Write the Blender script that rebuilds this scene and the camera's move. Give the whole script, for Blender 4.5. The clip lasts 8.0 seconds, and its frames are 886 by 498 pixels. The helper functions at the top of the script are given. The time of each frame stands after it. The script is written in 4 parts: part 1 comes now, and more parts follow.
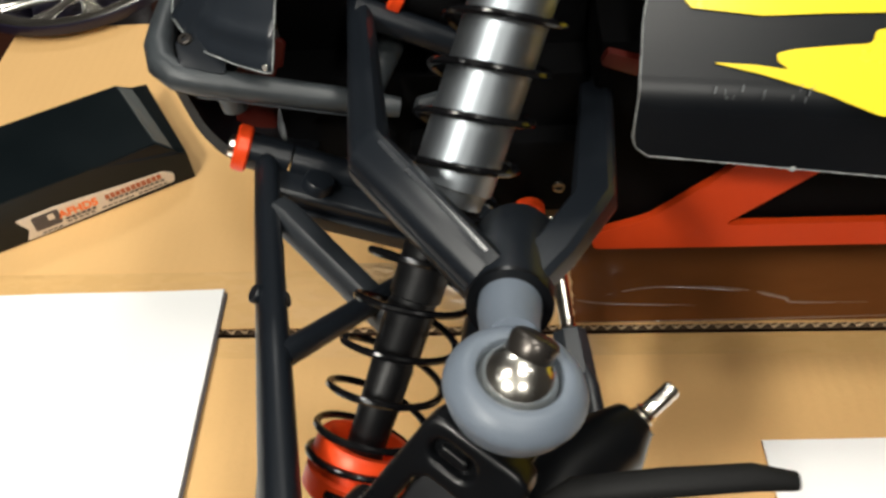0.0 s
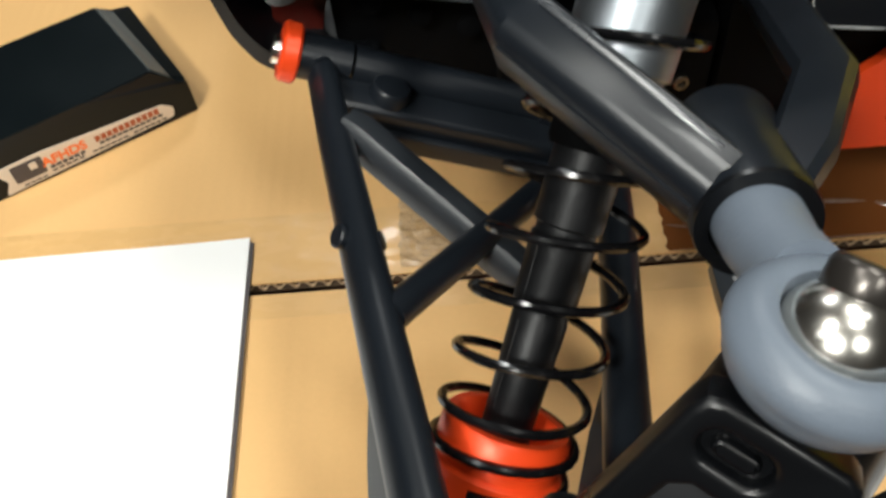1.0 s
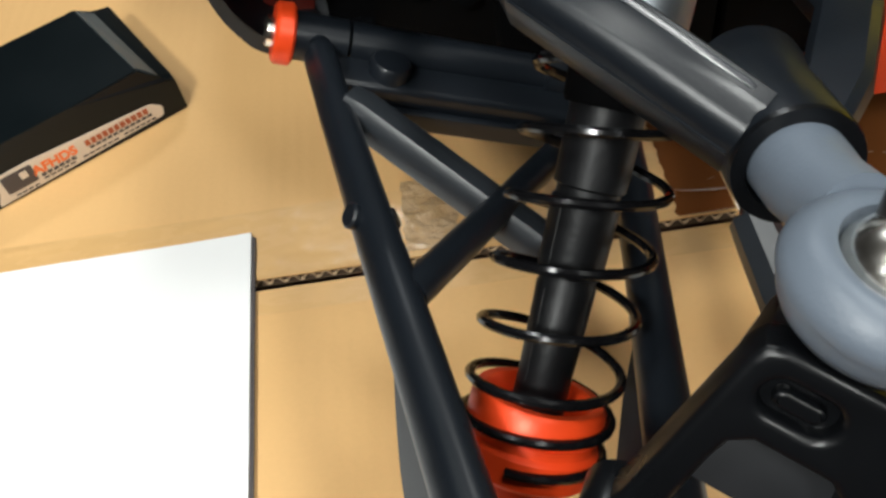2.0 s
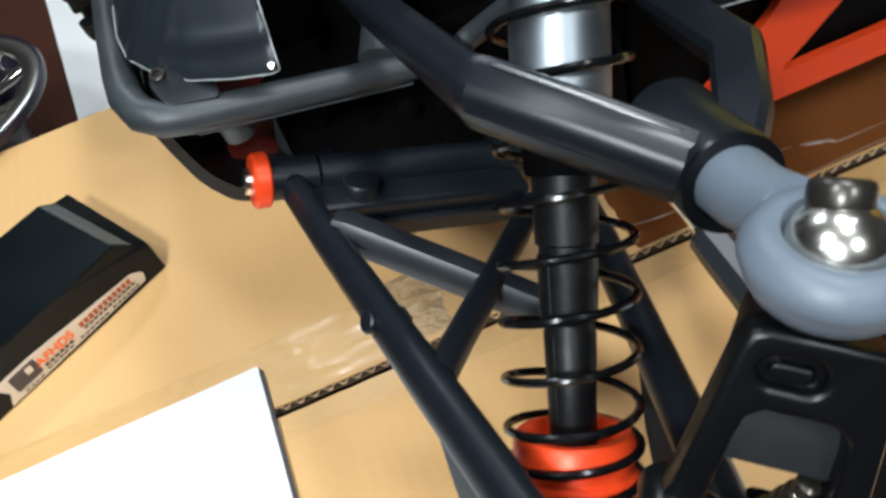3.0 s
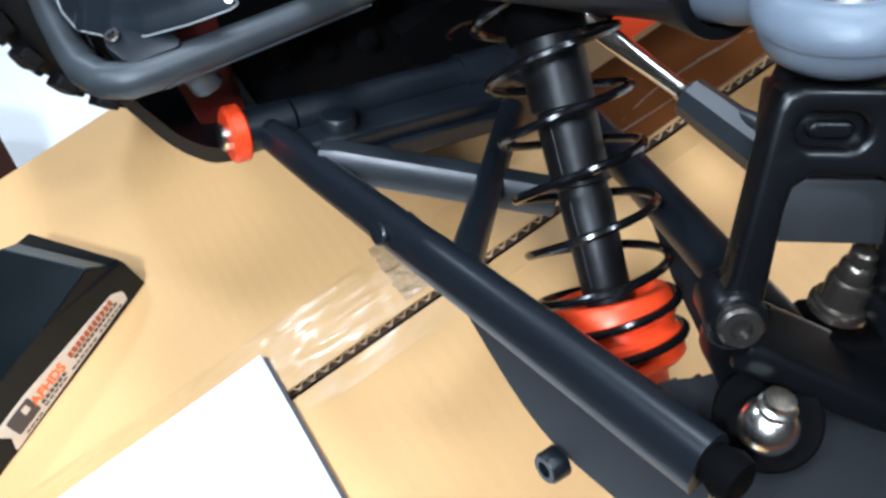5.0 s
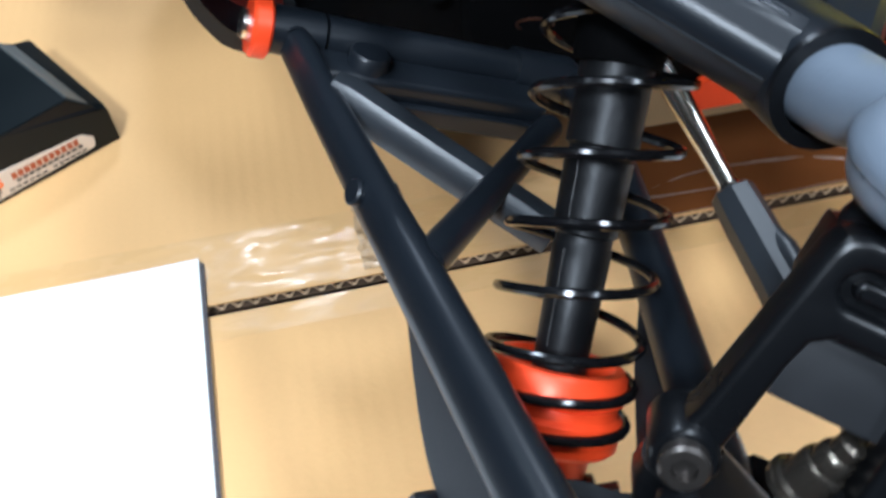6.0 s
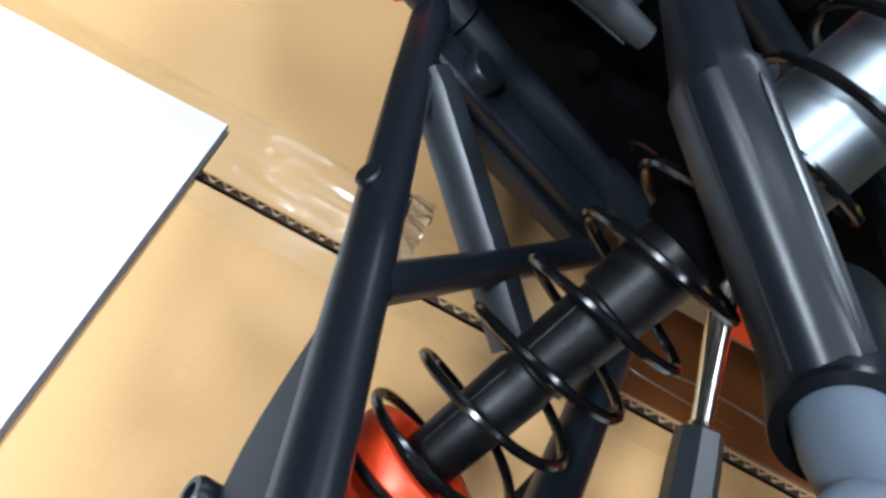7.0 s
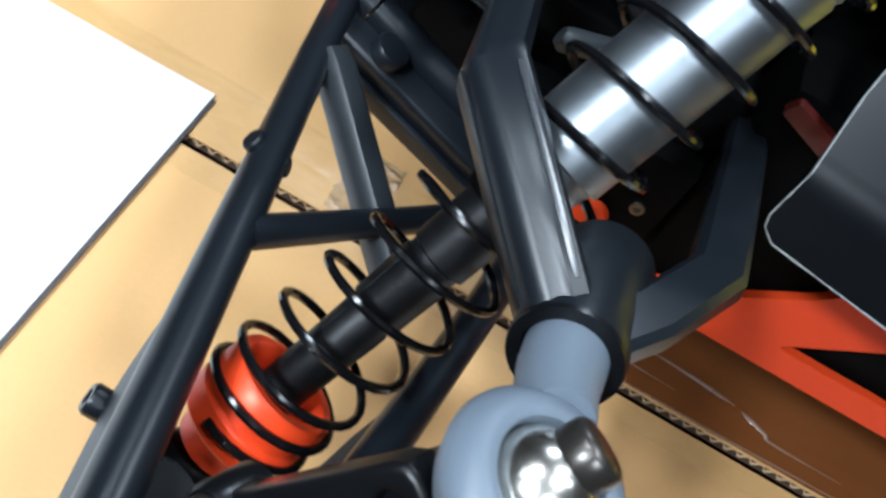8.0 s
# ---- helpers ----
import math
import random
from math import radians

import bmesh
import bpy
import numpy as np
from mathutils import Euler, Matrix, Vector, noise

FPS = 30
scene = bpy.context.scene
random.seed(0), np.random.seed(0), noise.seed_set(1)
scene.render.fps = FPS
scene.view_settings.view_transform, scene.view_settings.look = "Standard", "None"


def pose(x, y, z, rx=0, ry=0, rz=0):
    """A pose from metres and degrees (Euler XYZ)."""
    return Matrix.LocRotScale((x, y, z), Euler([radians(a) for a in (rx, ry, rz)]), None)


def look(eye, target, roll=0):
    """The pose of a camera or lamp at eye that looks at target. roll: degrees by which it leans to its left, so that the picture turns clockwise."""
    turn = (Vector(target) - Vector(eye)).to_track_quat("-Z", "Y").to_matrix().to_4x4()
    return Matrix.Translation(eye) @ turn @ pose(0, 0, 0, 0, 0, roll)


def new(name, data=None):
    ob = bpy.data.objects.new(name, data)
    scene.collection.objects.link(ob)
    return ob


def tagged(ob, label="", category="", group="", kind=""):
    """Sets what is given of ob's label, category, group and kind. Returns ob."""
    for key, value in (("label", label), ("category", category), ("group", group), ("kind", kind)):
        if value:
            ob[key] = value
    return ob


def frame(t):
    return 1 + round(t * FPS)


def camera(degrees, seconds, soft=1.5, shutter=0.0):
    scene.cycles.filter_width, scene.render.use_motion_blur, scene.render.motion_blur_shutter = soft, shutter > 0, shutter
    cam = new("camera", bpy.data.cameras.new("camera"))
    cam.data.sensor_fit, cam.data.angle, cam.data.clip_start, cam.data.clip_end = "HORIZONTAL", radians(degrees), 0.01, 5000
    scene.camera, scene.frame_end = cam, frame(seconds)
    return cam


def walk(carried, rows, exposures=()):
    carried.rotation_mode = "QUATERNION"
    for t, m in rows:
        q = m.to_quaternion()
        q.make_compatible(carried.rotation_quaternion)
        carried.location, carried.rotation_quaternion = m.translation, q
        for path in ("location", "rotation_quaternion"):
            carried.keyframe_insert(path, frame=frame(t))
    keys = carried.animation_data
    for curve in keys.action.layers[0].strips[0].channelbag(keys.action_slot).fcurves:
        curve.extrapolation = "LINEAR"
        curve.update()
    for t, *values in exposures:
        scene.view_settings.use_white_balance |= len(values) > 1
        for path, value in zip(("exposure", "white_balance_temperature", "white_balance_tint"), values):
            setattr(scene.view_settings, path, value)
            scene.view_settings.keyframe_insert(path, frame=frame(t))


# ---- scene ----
cam = camera(53.0, 8.0, soft=2.8, shutter=0.25)
PATH = [
    (0, 0.1161, -0.2236, 0.2982, 42.18, 3.01, 1.39),
    (0.2, 0.1061, -0.2136, 0.2870, 41.93, 3.30, 0.98),
    (0.5, 0.0891, -0.1993, 0.2742, 40.49, 2.99, -0.66),
    (0.7, 0.0817, -0.1931, 0.2661, 39.69, 2.88, -1.66),
    (1, 0.0774, -0.1884, 0.2547, 38.12, 3.77, -2.60),
    (1.2, 0.0774, -0.1862, 0.2493, 36.02, 5.28, -3.64),
    (2.3, 0.0698, -0.1872, 0.2484, 37.79, 6.13, -8.18),
    (2.5, 0.0690, -0.1880, 0.2586, 38.24, 6.76, -10.74),
    (3, 0.0635, -0.1995, 0.2671, 40.58, 13.23, -19.43),
    (3.2, 0.0544, -0.2037, 0.2647, 39.52, 16.44, -23.96),
    (3.5, 0.0456, -0.2093, 0.2659, 38.54, 18.97, -28.18),
    (4, 0.0433, -0.2080, 0.2645, 39.37, 19.06, -30.13),
    (4.5, 0.0406, -0.2091, 0.2589, 39.49, 18.55, -30.62),
    (4.7, 0.0403, -0.2100, 0.2559, 39.13, 18.76, -30.83),
    (5.8, 0.0474, -0.1985, 0.2386, 40.44, 8.77, -18.62),
    (6, 0.0480, -0.1951, 0.2361, 41.08, 2.24, -12.27),
    (6.2, 0.0504, -0.1918, 0.2346, 41.34, -4.69, -5.02),
    (6.5, 0.0510, -0.1866, 0.2282, 40.65, -14.90, 5.80),
    (6.7, 0.0515, -0.1831, 0.2290, 38.55, -18.66, 11.68),
    (7, 0.0572, -0.1806, 0.2292, 36.55, -21.60, 19.40),
    (7.2, 0.0674, -0.1779, 0.2356, 34.71, -20.55, 23.51),
    (7.5, 0.0847, -0.1808, 0.2515, 32.95, -19.40, 25.60),
    (7.8, 0.1008, -0.1842, 0.2642, 32.09, -18.45, 27.35),
    (8, 0.0932, -0.1849, 0.2612, 33.18, -18.54, 23.97),
]
walk(cam, [(t, pose(x, y, z, rx, ry, rz)) for t, x, y, z, rx, ry, rz in PATH],
     exposures=[(0, 0.00, 6250, 7), (0.5, 0.07, 6150, 7), (1.2, 0.08, 5950, 5), (2.5, -0.10, 5700, 5), (3, 0.24, 5400, 4), (3.5, 0.48, 5100, 4), (4.5, 0.76, 4850, 6), (5, 0.62, 4900, 6), (6, 0.44, 4950, 6), (6.5, 0.43, 4950, 6), (7.5, 0.20, 5050, 5), (8, 0.44, 5050, 4)])

# ---- world and light ----
world = bpy.data.worlds.new("room_world")
scene.world = world
world.use_nodes = True
world.node_tree.nodes["Background"].inputs[0].default_value = (1.0, 0.86, 0.7, 1)
world.node_tree.nodes["Background"].inputs[1].default_value = 0.01
scene.view_settings.exposure = 0.0


def area_lamp(name, eye, target, sx, sy, watts, colour):
    data = bpy.data.lights.new(name, "AREA")
    data.shape, data.size, data.size_y, data.energy, data.color = "RECTANGLE", sx, sy, watts, colour
    ob = new(name, data)
    ob.matrix_world = look(eye, target)
    return ob


area_lamp("near_left_lamp_light", (-0.20, -0.52, 0.72), (0.05, 0.0, 0.05), 0.09, 0.09, 5.6, (1.0, 0.93, 0.83))
area_lamp("near_right_lamp_light", (0.32, -0.58, 0.74), (0.05, 0.0, 0.05), 0.09, 0.09, 2.0, (1.0, 0.93, 0.83))
area_lamp("left_lamp_light", (-0.24, -0.14, 0.92), (0.02, -0.06, 0.03), 0.12, 0.12, 2.6, (1.0, 0.93, 0.83))
area_lamp("right_lamp_light", (0.34, -0.16, 1.00), (0.06, 0, 0.05), 0.12, 0.12, 2.6, (1.0, 0.93, 0.83))
area_lamp("ceiling_lamp_light", (0.46, 0.22, 1.24), (0.06, 0, 0.05), 0.26, 0.16, 4.0, (1.0, 0.93, 0.83))
area_lamp("far_lamp_light", (-0.05, 1.34, 1.48), (0.05, 0, 0), 0.24, 0.12, 6.5, (1.0, 0.95, 0.88))
for lx, ly, lz in ((-0.95, -0.35, 1.25), (0.95, 0.10, 1.35)):
    area_lamp("ceiling_spot_light", (lx, ly, lz), (0.06, 0, 0.05), 0.13, 0.13, 0.5, (1.0, 0.95, 0.88))

# ---- materials ----


def material(name, colour, rough=0.5, metal=0.0, spread=0.12, scale=40.0, grain=0.15, grain_scale=900.0, bump=0.0002, coat=0.0, rough_spread=0.1, spec=0.5):
    """A surface with broad stains and fine grain in colour, roughness and relief."""
    m = bpy.data.materials.new(name)
    m.use_nodes = True
    nt = m.node_tree
    bsdf = nt.nodes["Principled BSDF"]
    tc = nt.nodes.new("ShaderNodeTexCoord")
    n1, n2 = nt.nodes.new("ShaderNodeTexNoise"), nt.nodes.new("ShaderNodeTexNoise")
    n1.inputs["Scale"].default_value, n1.inputs["Detail"].default_value = scale, 5
    n2.inputs["Scale"].default_value, n2.inputs["Detail"].default_value = grain_scale, 3
    for n in (n1, n2):
        nt.links.new(tc.outputs["Object"], n.inputs["Vector"])
    mix = nt.nodes.new("ShaderNodeMix")
    mix.data_type = "RGBA"
    mix.inputs[6].default_value = (*[c * (1 - spread) for c in colour], 1)
    mix.inputs[7].default_value = (*[min(1, c * (1 + spread)) for c in colour], 1)
    add = nt.nodes.new("ShaderNodeMath")
    add.operation = "MULTIPLY_ADD"
    add.inputs[1].default_value = grain
    nt.links.new(n2.outputs[0], add.inputs[0])
    nt.links.new(n1.outputs[0], add.inputs[2])
    nt.links.new(add.outputs[0], mix.inputs[0])
    nt.links.new(mix.outputs[2], bsdf.inputs["Base Color"])
    mr = nt.nodes.new("ShaderNodeMapRange")
    mr.inputs["To Min"].default_value = max(0.02, rough - rough_spread)
    mr.inputs["To Max"].default_value = min(1, rough + rough_spread)
    nt.links.new(n1.outputs[0], mr.inputs[0])
    nt.links.new(mr.outputs[0], bsdf.inputs["Roughness"])
    bsdf.inputs["Metallic"].default_value = metal
    bsdf.inputs["Specular IOR Level"].default_value = spec
    bsdf.inputs["Coat Weight"].default_value = coat
    bsdf.inputs["Coat Roughness"].default_value = 0.12
    if bump:
        b = nt.nodes.new("ShaderNodeBump")
        b.inputs["Distance"].default_value, b.inputs["Strength"].default_value = bump, 0.6
        nt.links.new(n2.outputs[0], b.inputs["Height"])
        nt.links.new(b.outputs[0], bsdf.inputs["Normal"])
    return m


CARD = material("cardboard", (0.68, 0.415, 0.165), 0.62, spread=0.13, scale=9, grain=0.25, grain_scale=600, bump=0.00015)
# Dark brown that stands in for the shade between the liners.
FLUTE_SHADE = material("flute_shade_brown", (0.085, 0.050, 0.026), 0.85, spread=0.2, scale=60)


def washboard(m, pitch, height):
    """Faint ridges over the flutes under the card's liner, mixed into its relief."""
    nt = m.node_tree
    old = next(n for n in nt.nodes if n.type == "BUMP")
    tc = next(n for n in nt.nodes if n.type == "TEX_COORD")
    wave = nt.nodes.new("ShaderNodeTexWave")
    wave.bands_direction = "X"
    wave.inputs["Scale"].default_value = 0.314 / pitch
    wave.inputs["Distortion"].default_value = 1.5
    wave.inputs["Detail Scale"].default_value = 2.0
    nt.links.new(tc.outputs["Object"], wave.inputs["Vector"])
    b2 = nt.nodes.new("ShaderNodeBump")
    b2.inputs["Distance"].default_value, b2.inputs["Strength"].default_value = height, 0.5
    nt.links.new(wave.outputs[1], b2.inputs["Height"])
    nt.links.new(old.outputs[0], b2.inputs["Normal"])
    nt.links.new(b2.outputs[0], nt.nodes["Principled BSDF"].inputs["Normal"])


washboard(CARD, 0.0057, 0.00012)
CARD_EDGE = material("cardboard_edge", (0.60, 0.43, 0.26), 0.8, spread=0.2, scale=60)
TAPE = material("packing_tape", (0.150, 0.052, 0.014), 0.16, spread=0.12, scale=14, grain=0.1, grain_scale=120, bump=0.0004, coat=0.15, spec=0.35)
PAPER = material("white_paper", (0.88, 0.88, 0.87), 0.6, spread=0.02, scale=20, bump=0.00005)
# Gloss set above the leg's nylon to draw the ridge's highlight line.
RIBGLOSS = material("glossy_highlight_ridge", (0.0150, 0.0178, 0.0222), 0.27, spread=0.2, scale=60, bump=0, grain_scale=1500, spec=1.0, rough_spread=0.03)
PLASTIC = material("dark_nylon", (0.0066, 0.0086, 0.0118), 0.35, spread=0.22, scale=45, bump=0.00004, grain_scale=1500, rough_spread=0.02, spec=0.33)
WORN = material("worn_nylon", (0.017, 0.020, 0.024), 0.38, spread=0.2, scale=60, bump=0.00004, grain_scale=1200)
SATIN = material("satin_grey_nylon", (0.013, 0.014, 0.016), 0.55, spread=0.15, scale=60, bump=0.00003)
BLACK = material("black_plastic", (0.0030, 0.0034, 0.0042), 0.30, spread=0.3, scale=30, bump=0.00004, grain_scale=1500, spec=0.36)
GREY = material("grey_nylon", (0.118, 0.141, 0.175), 0.44, spread=0.1, scale=30, bump=0.00008, grain_scale=1500)
ORANGE = material("orange_anodised", (0.82, 0.062, 0.008), 0.38, metal=0.2, spread=0.08, scale=50, bump=0.00003)
PLATE = material("orange_plate", (0.54, 0.047, 0.006), 0.55, metal=0.0, spread=0.08, scale=20, bump=0.00004, spec=0.12)
# Near black, with the shade of the truck's interior put into the colour.
SHADE_BLACK = material("shade_black", (0.0013, 0.0013, 0.0015), 0.8, spread=0.3, scale=30, bump=0.0001, spec=0.05)
SILVER = material("machined_aluminium", (0.29, 0.315, 0.34), 0.44, metal=1.0, spread=0.08, scale=60, bump=0.00003)
CHROME = material("polished_steel", (0.93, 0.90, 0.82), 0.23, metal=1.0, spread=0.05, scale=60, bump=0, rough_spread=0.05)
ROD = material("bright_steel_rod", (0.86, 0.82, 0.72), 0.20, metal=1.0, spread=0.06, scale=60, bump=0)
GUN = material("gunmetal", (0.070, 0.063, 0.057), 0.30, metal=0.8, spread=0.2, scale=120, bump=0.00003)
STEEL = material("dark_steel", (0.13, 0.115, 0.095), 0.24, metal=0.9, spread=0.15, scale=80, bump=0.00003)
SPRING = material("black_spring_steel", (0.0035, 0.0035, 0.004), 0.17, spread=0.2, scale=60, bump=0, spec=0.35)
RUBBER = material("rubber", (0.0036, 0.0036, 0.0036), 0.66, spread=0.2, scale=40, bump=0.0002, spec=0.22)
# The arm's nylon with its gloss held back, standing in for shade.
MATT = material("matt_shade_nylon", (0.0085, 0.0092, 0.0105), 0.75, spread=0.25, scale=40, bump=0.00005, spec=0.15)
BOOT = material("rubber_sleeve", (0.0036, 0.0038, 0.0044), 0.44, spread=0.25, scale=60, bump=0.0001, rough_spread=0.03, spec=0.28)
LEXAN = material("black_shell_plastic", (0.0018, 0.0027, 0.0042), 0.34, spread=0.3, scale=25, bump=0.00002, grain_scale=200, spec=0.4)
NOSE = material("satin_shell_plastic", (0.0115, 0.0148, 0.0200), 0.34, spread=0.25, scale=30, bump=0.00002)
BUMPER = material("worn_bumper_nylon", (0.029, 0.034, 0.038), 0.45, spread=0.45, scale=90, bump=0.00010)
# Paler than the tape: the highlights along its folds are in the colour.
CREASE_GLINT = material("tape_crease_glint", (0.24, 0.15, 0.10), 0.25, spread=0.1, scale=60, bump=0, coat=0.5)
YELLOW = material("yellow_paint", (0.86, 0.66, 0.03), 0.25, spread=0.05, scale=25, bump=0, coat=0.4)
WOOD = material("dark_stained_wood", (0.055, 0.018, 0.010), 0.3, spread=0.4, scale=12, bump=0.0001, coat=0.3)
WALL = material("plaster", (0.20, 0.18, 0.16), 0.85, spread=0.05, scale=3, bump=0.0003, grain_scale=200)

def taped_card(name, colour, rough, coat, height, across):
    """A film stuck to the card: streaks and blisters along its length break up its gloss."""
    m = material(name, colour, rough, spread=0.08, scale=60, grain=0.1, grain_scale=90, bump=0, coat=coat)
    nt = m.node_tree
    bsdf = nt.nodes["Principled BSDF"]
    tc = next(n for n in nt.nodes if n.type == "TEX_COORD")
    mp = nt.nodes.new("ShaderNodeMapping")
    mp.inputs["Scale"].default_value = (55, across, 1)
    mp.inputs["Rotation"].default_value = (0, 0, 0.05)
    streak, blister = nt.nodes.new("ShaderNodeTexNoise"), nt.nodes.new("ShaderNodeTexNoise")
    streak.inputs["Scale"].default_value, streak.inputs["Detail"].default_value = 1.0, 6
    blister.inputs["Scale"].default_value, blister.inputs["Detail"].default_value = 130, 4
    nt.links.new(tc.outputs["Object"], mp.inputs["Vector"])
    nt.links.new(mp.outputs[0], streak.inputs["Vector"])
    nt.links.new(tc.outputs["Object"], blister.inputs["Vector"])
    both = nt.nodes.new("ShaderNodeMath")
    both.operation = "ADD"
    nt.links.new(streak.outputs[0], both.inputs[0])
    nt.links.new(blister.outputs[0], both.inputs[1])
    b = nt.nodes.new("ShaderNodeBump")
    b.inputs["Distance"].default_value, b.inputs["Strength"].default_value = height, 0.8
    nt.links.new(both.outputs[0], b.inputs["Height"])
    nt.links.new(b.outputs[0], bsdf.inputs["Normal"])
    nt.links.new(b.outputs[0], bsdf.inputs["Coat Normal"])
    mr = nt.nodes.new("ShaderNodeMapRange")
    mr.inputs["From Min"].default_value, mr.inputs["From Max"].default_value = 0.40, 0.62
    mr.inputs["To Min"].default_value, mr.inputs["To Max"].default_value = 0.10, 0.48
    nt.links.new(streak.outputs[0], mr.inputs[0])
    nt.links.new(mr.outputs[0], bsdf.inputs["Coat Roughness"])
    return m


TAPE_CLEAR = taped_card("clear_tape_on_card", (0.65, 0.397, 0.152), 0.5, 0.36, 0.00005, 150)
CRUMPLED = taped_card("crumpled_clear_tape", (0.46, 0.30, 0.14), 0.4, 1.0, 0.0035, 120)
CASEMAT = material("case_plastic", (0.0028, 0.0050, 0.0062), 0.34, spread=0.25, scale=30, bump=0.00004, grain_scale=1200, spec=0.28)
STRIP = material("pale_grey_plastic", (0.085, 0.095, 0.095), 0.4, spread=0.15, scale=60, bump=0.00003)
LABEL = material("label_paper", (0.66, 0.56, 0.44), 0.5, spread=0.06, scale=80, bump=0)
DARKINK = material("dark_ink", (0.06, 0.05, 0.05), 0.5, spread=0.2, scale=200, bump=0)
ORANGEINK = material("orange_ink", (0.80, 0.17, 0.03), 0.5, spread=0.1, scale=200, bump=0)
BROWNINK = material("brown_orange_ink", (0.36, 0.085, 0.025), 0.5, spread=0.2, scale=200, bump=0)
PURPLE = material("dark_rim_edge", (0.010, 0.008, 0.018), 0.35, spread=0.2, scale=60, bump=0)
CUTEDGE = material("scuffed_pale_edge", (0.20, 0.21, 0.21), 0.5, spread=0.5, scale=400, grain=0.5, bump=0)
SCUFF = material("scuffed_paint", (0.13, 0.14, 0.15), 0.5, spread=0.4, scale=400, grain=0.5, bump=0)
# Orange darkened to deep red: shade under bumper and shell is in the colour.
SHADED_ORANGE = material("shaded_orange_anodised", (0.060, 0.0045, 0.0015), 0.45, metal=0.1, spread=0.1, scale=40, bump=0.00004)
COPPER = material("copper_wire", (0.045, 0.018, 0.010), 0.5, metal=0.8, spread=0.1, scale=80, bump=0)

# ---- mesh helpers ----


def part(name, bm, mat, parent=None, label="", smooth=True):
    me = bpy.data.meshes.new(name)
    bmesh.ops.recalc_face_normals(bm, faces=bm.faces[:])
    bm.to_mesh(me)
    bm.free()
    if smooth:
        me.polygons.foreach_set("use_smooth", [True] * len(me.polygons))
        me.set_sharp_from_angle(angle=radians(38))
    me.materials.append(mat)
    ob = new(name, me)
    if parent:
        ob.parent = parent
        ob.matrix_parent_inverse = parent.matrix_world.inverted()
    if label:
        ob["label"] = label
    return ob


def base(name, at, label, category, group="", kind=""):
    e = new(name)
    e.location = at
    e.empty_display_size = 0.02
    e.matrix_world = Matrix.Translation(at)
    return tagged(e, label, category, group, kind)


def frame_of(d):
    d = Vector(d).normalized()
    u = d.cross(Vector((0, 0, 1)) if abs(d.z) < 0.9 else Vector((1, 0, 0))).normalized()
    return d, u, d.cross(u)


def lathe(a, b, profile, n=32, bm=None):
    """Turns the profile [(along, radius)...] round the axis from a towards b."""
    bm = bm or bmesh.new()
    a = Vector(a)
    d, u, v = frame_of(Vector(b) - a)
    rings = []
    for s, r in profile:
        c = a + d * s
        if r < 1e-6:
            rings.append([bm.verts.new(c)])
        else:
            rings.append([bm.verts.new(c + (u * math.cos(k * math.tau / n) + v * math.sin(k * math.tau / n)) * r) for k in range(n)])
    for p, q in zip(rings, rings[1:]):
        for k in range(n):
            j = (k + 1) % n
            if len(p) == 1 and len(q) > 1:
                bm.faces.new((p[0], q[k], q[j]))
            elif len(q) == 1 and len(p) > 1:
                bm.faces.new((p[k], p[j], q[0]))
            elif len(p) > 1:
                bm.faces.new((p[k], p[j], q[j], q[k]))
    return bm


def sweep(points, radius, n=16, bm=None, flat=1.0, closed=False, up=None, ends=True):
    """A tube along the points; radius is one number or one a point; flat squashes it across."""
    bm = bm or bmesh.new()
    pts = [Vector(p) for p in points]
    rad = radius if isinstance(radius, (list, tuple)) else [radius] * len(pts)
    rings, u = [], None
    for i, p in enumerate(pts):
        if closed:
            d = (pts[(i + 1) % len(pts)] - pts[i - 1]).normalized()
        else:
            d0 = (pts[i] - pts[i - 1]).normalized() if i else None
            d1 = (pts[i + 1] - pts[i]).normalized() if i + 1 < len(pts) else None
            d = ((d0 or d1) + (d1 or d0)).normalized()
        if u is None:
            u = Vector(up) if up else frame_of(d)[1]
        u = (u - d * u.dot(d)).normalized()
        v = d.cross(u)
        stretch = 1.0
        if not closed and 0 < i < len(pts) - 1:
            stretch = 1 / max(0.6, d.dot((pts[i + 1] - pts[i]).normalized()))
        rings.append([bm.verts.new(p + (u * math.cos(k * math.tau / n) + v * math.sin(k * math.tau / n) * flat) * rad[i] * stretch ** 0.5) for k in range(n)])
    pairs = list(zip(rings, rings[1:])) + ([(rings[-1], rings[0])] if closed else [])
    for p, q in pairs:
        for k in range(n):
            j = (k + 1) % n
            bm.faces.new((p[k], p[j], q[j], q[k]))
    if ends and not closed:
        bm.faces.new(rings[0])
        bm.faces.new(rings[-1])
    return bm


def prism(outline, z0, z1, bevel=0.0, seg=2, m=None):
    """A plate from an outline [(x, y)...] between z0 and z1, with bevelled rims, placed by the matrix m."""
    bm = bmesh.new()
    low = [bm.verts.new((x, y, z0)) for x, y in outline]
    top = [bm.verts.new((x, y, z1)) for x, y in outline]
    bm.faces.new(low[::-1])
    bm.faces.new(top)
    k = len(outline)
    for i in range(k):
        j = (i + 1) % k
        bm.faces.new((low[i], low[j], top[j], top[i]))
    if bevel:
        bmesh.ops.bevel(bm, geom=bm.edges[:], offset=bevel, segments=seg, affect="EDGES", profile=0.6)
    if m:
        bm.transform(m)
    return bm


def block(x0, x1, y0, y1, z0, z1, bevel=0.0, m=None, seg=2):
    return prism([(x0, y0), (x1, y0), (x1, y1), (x0, y1)], z0, z1, bevel, seg, m)


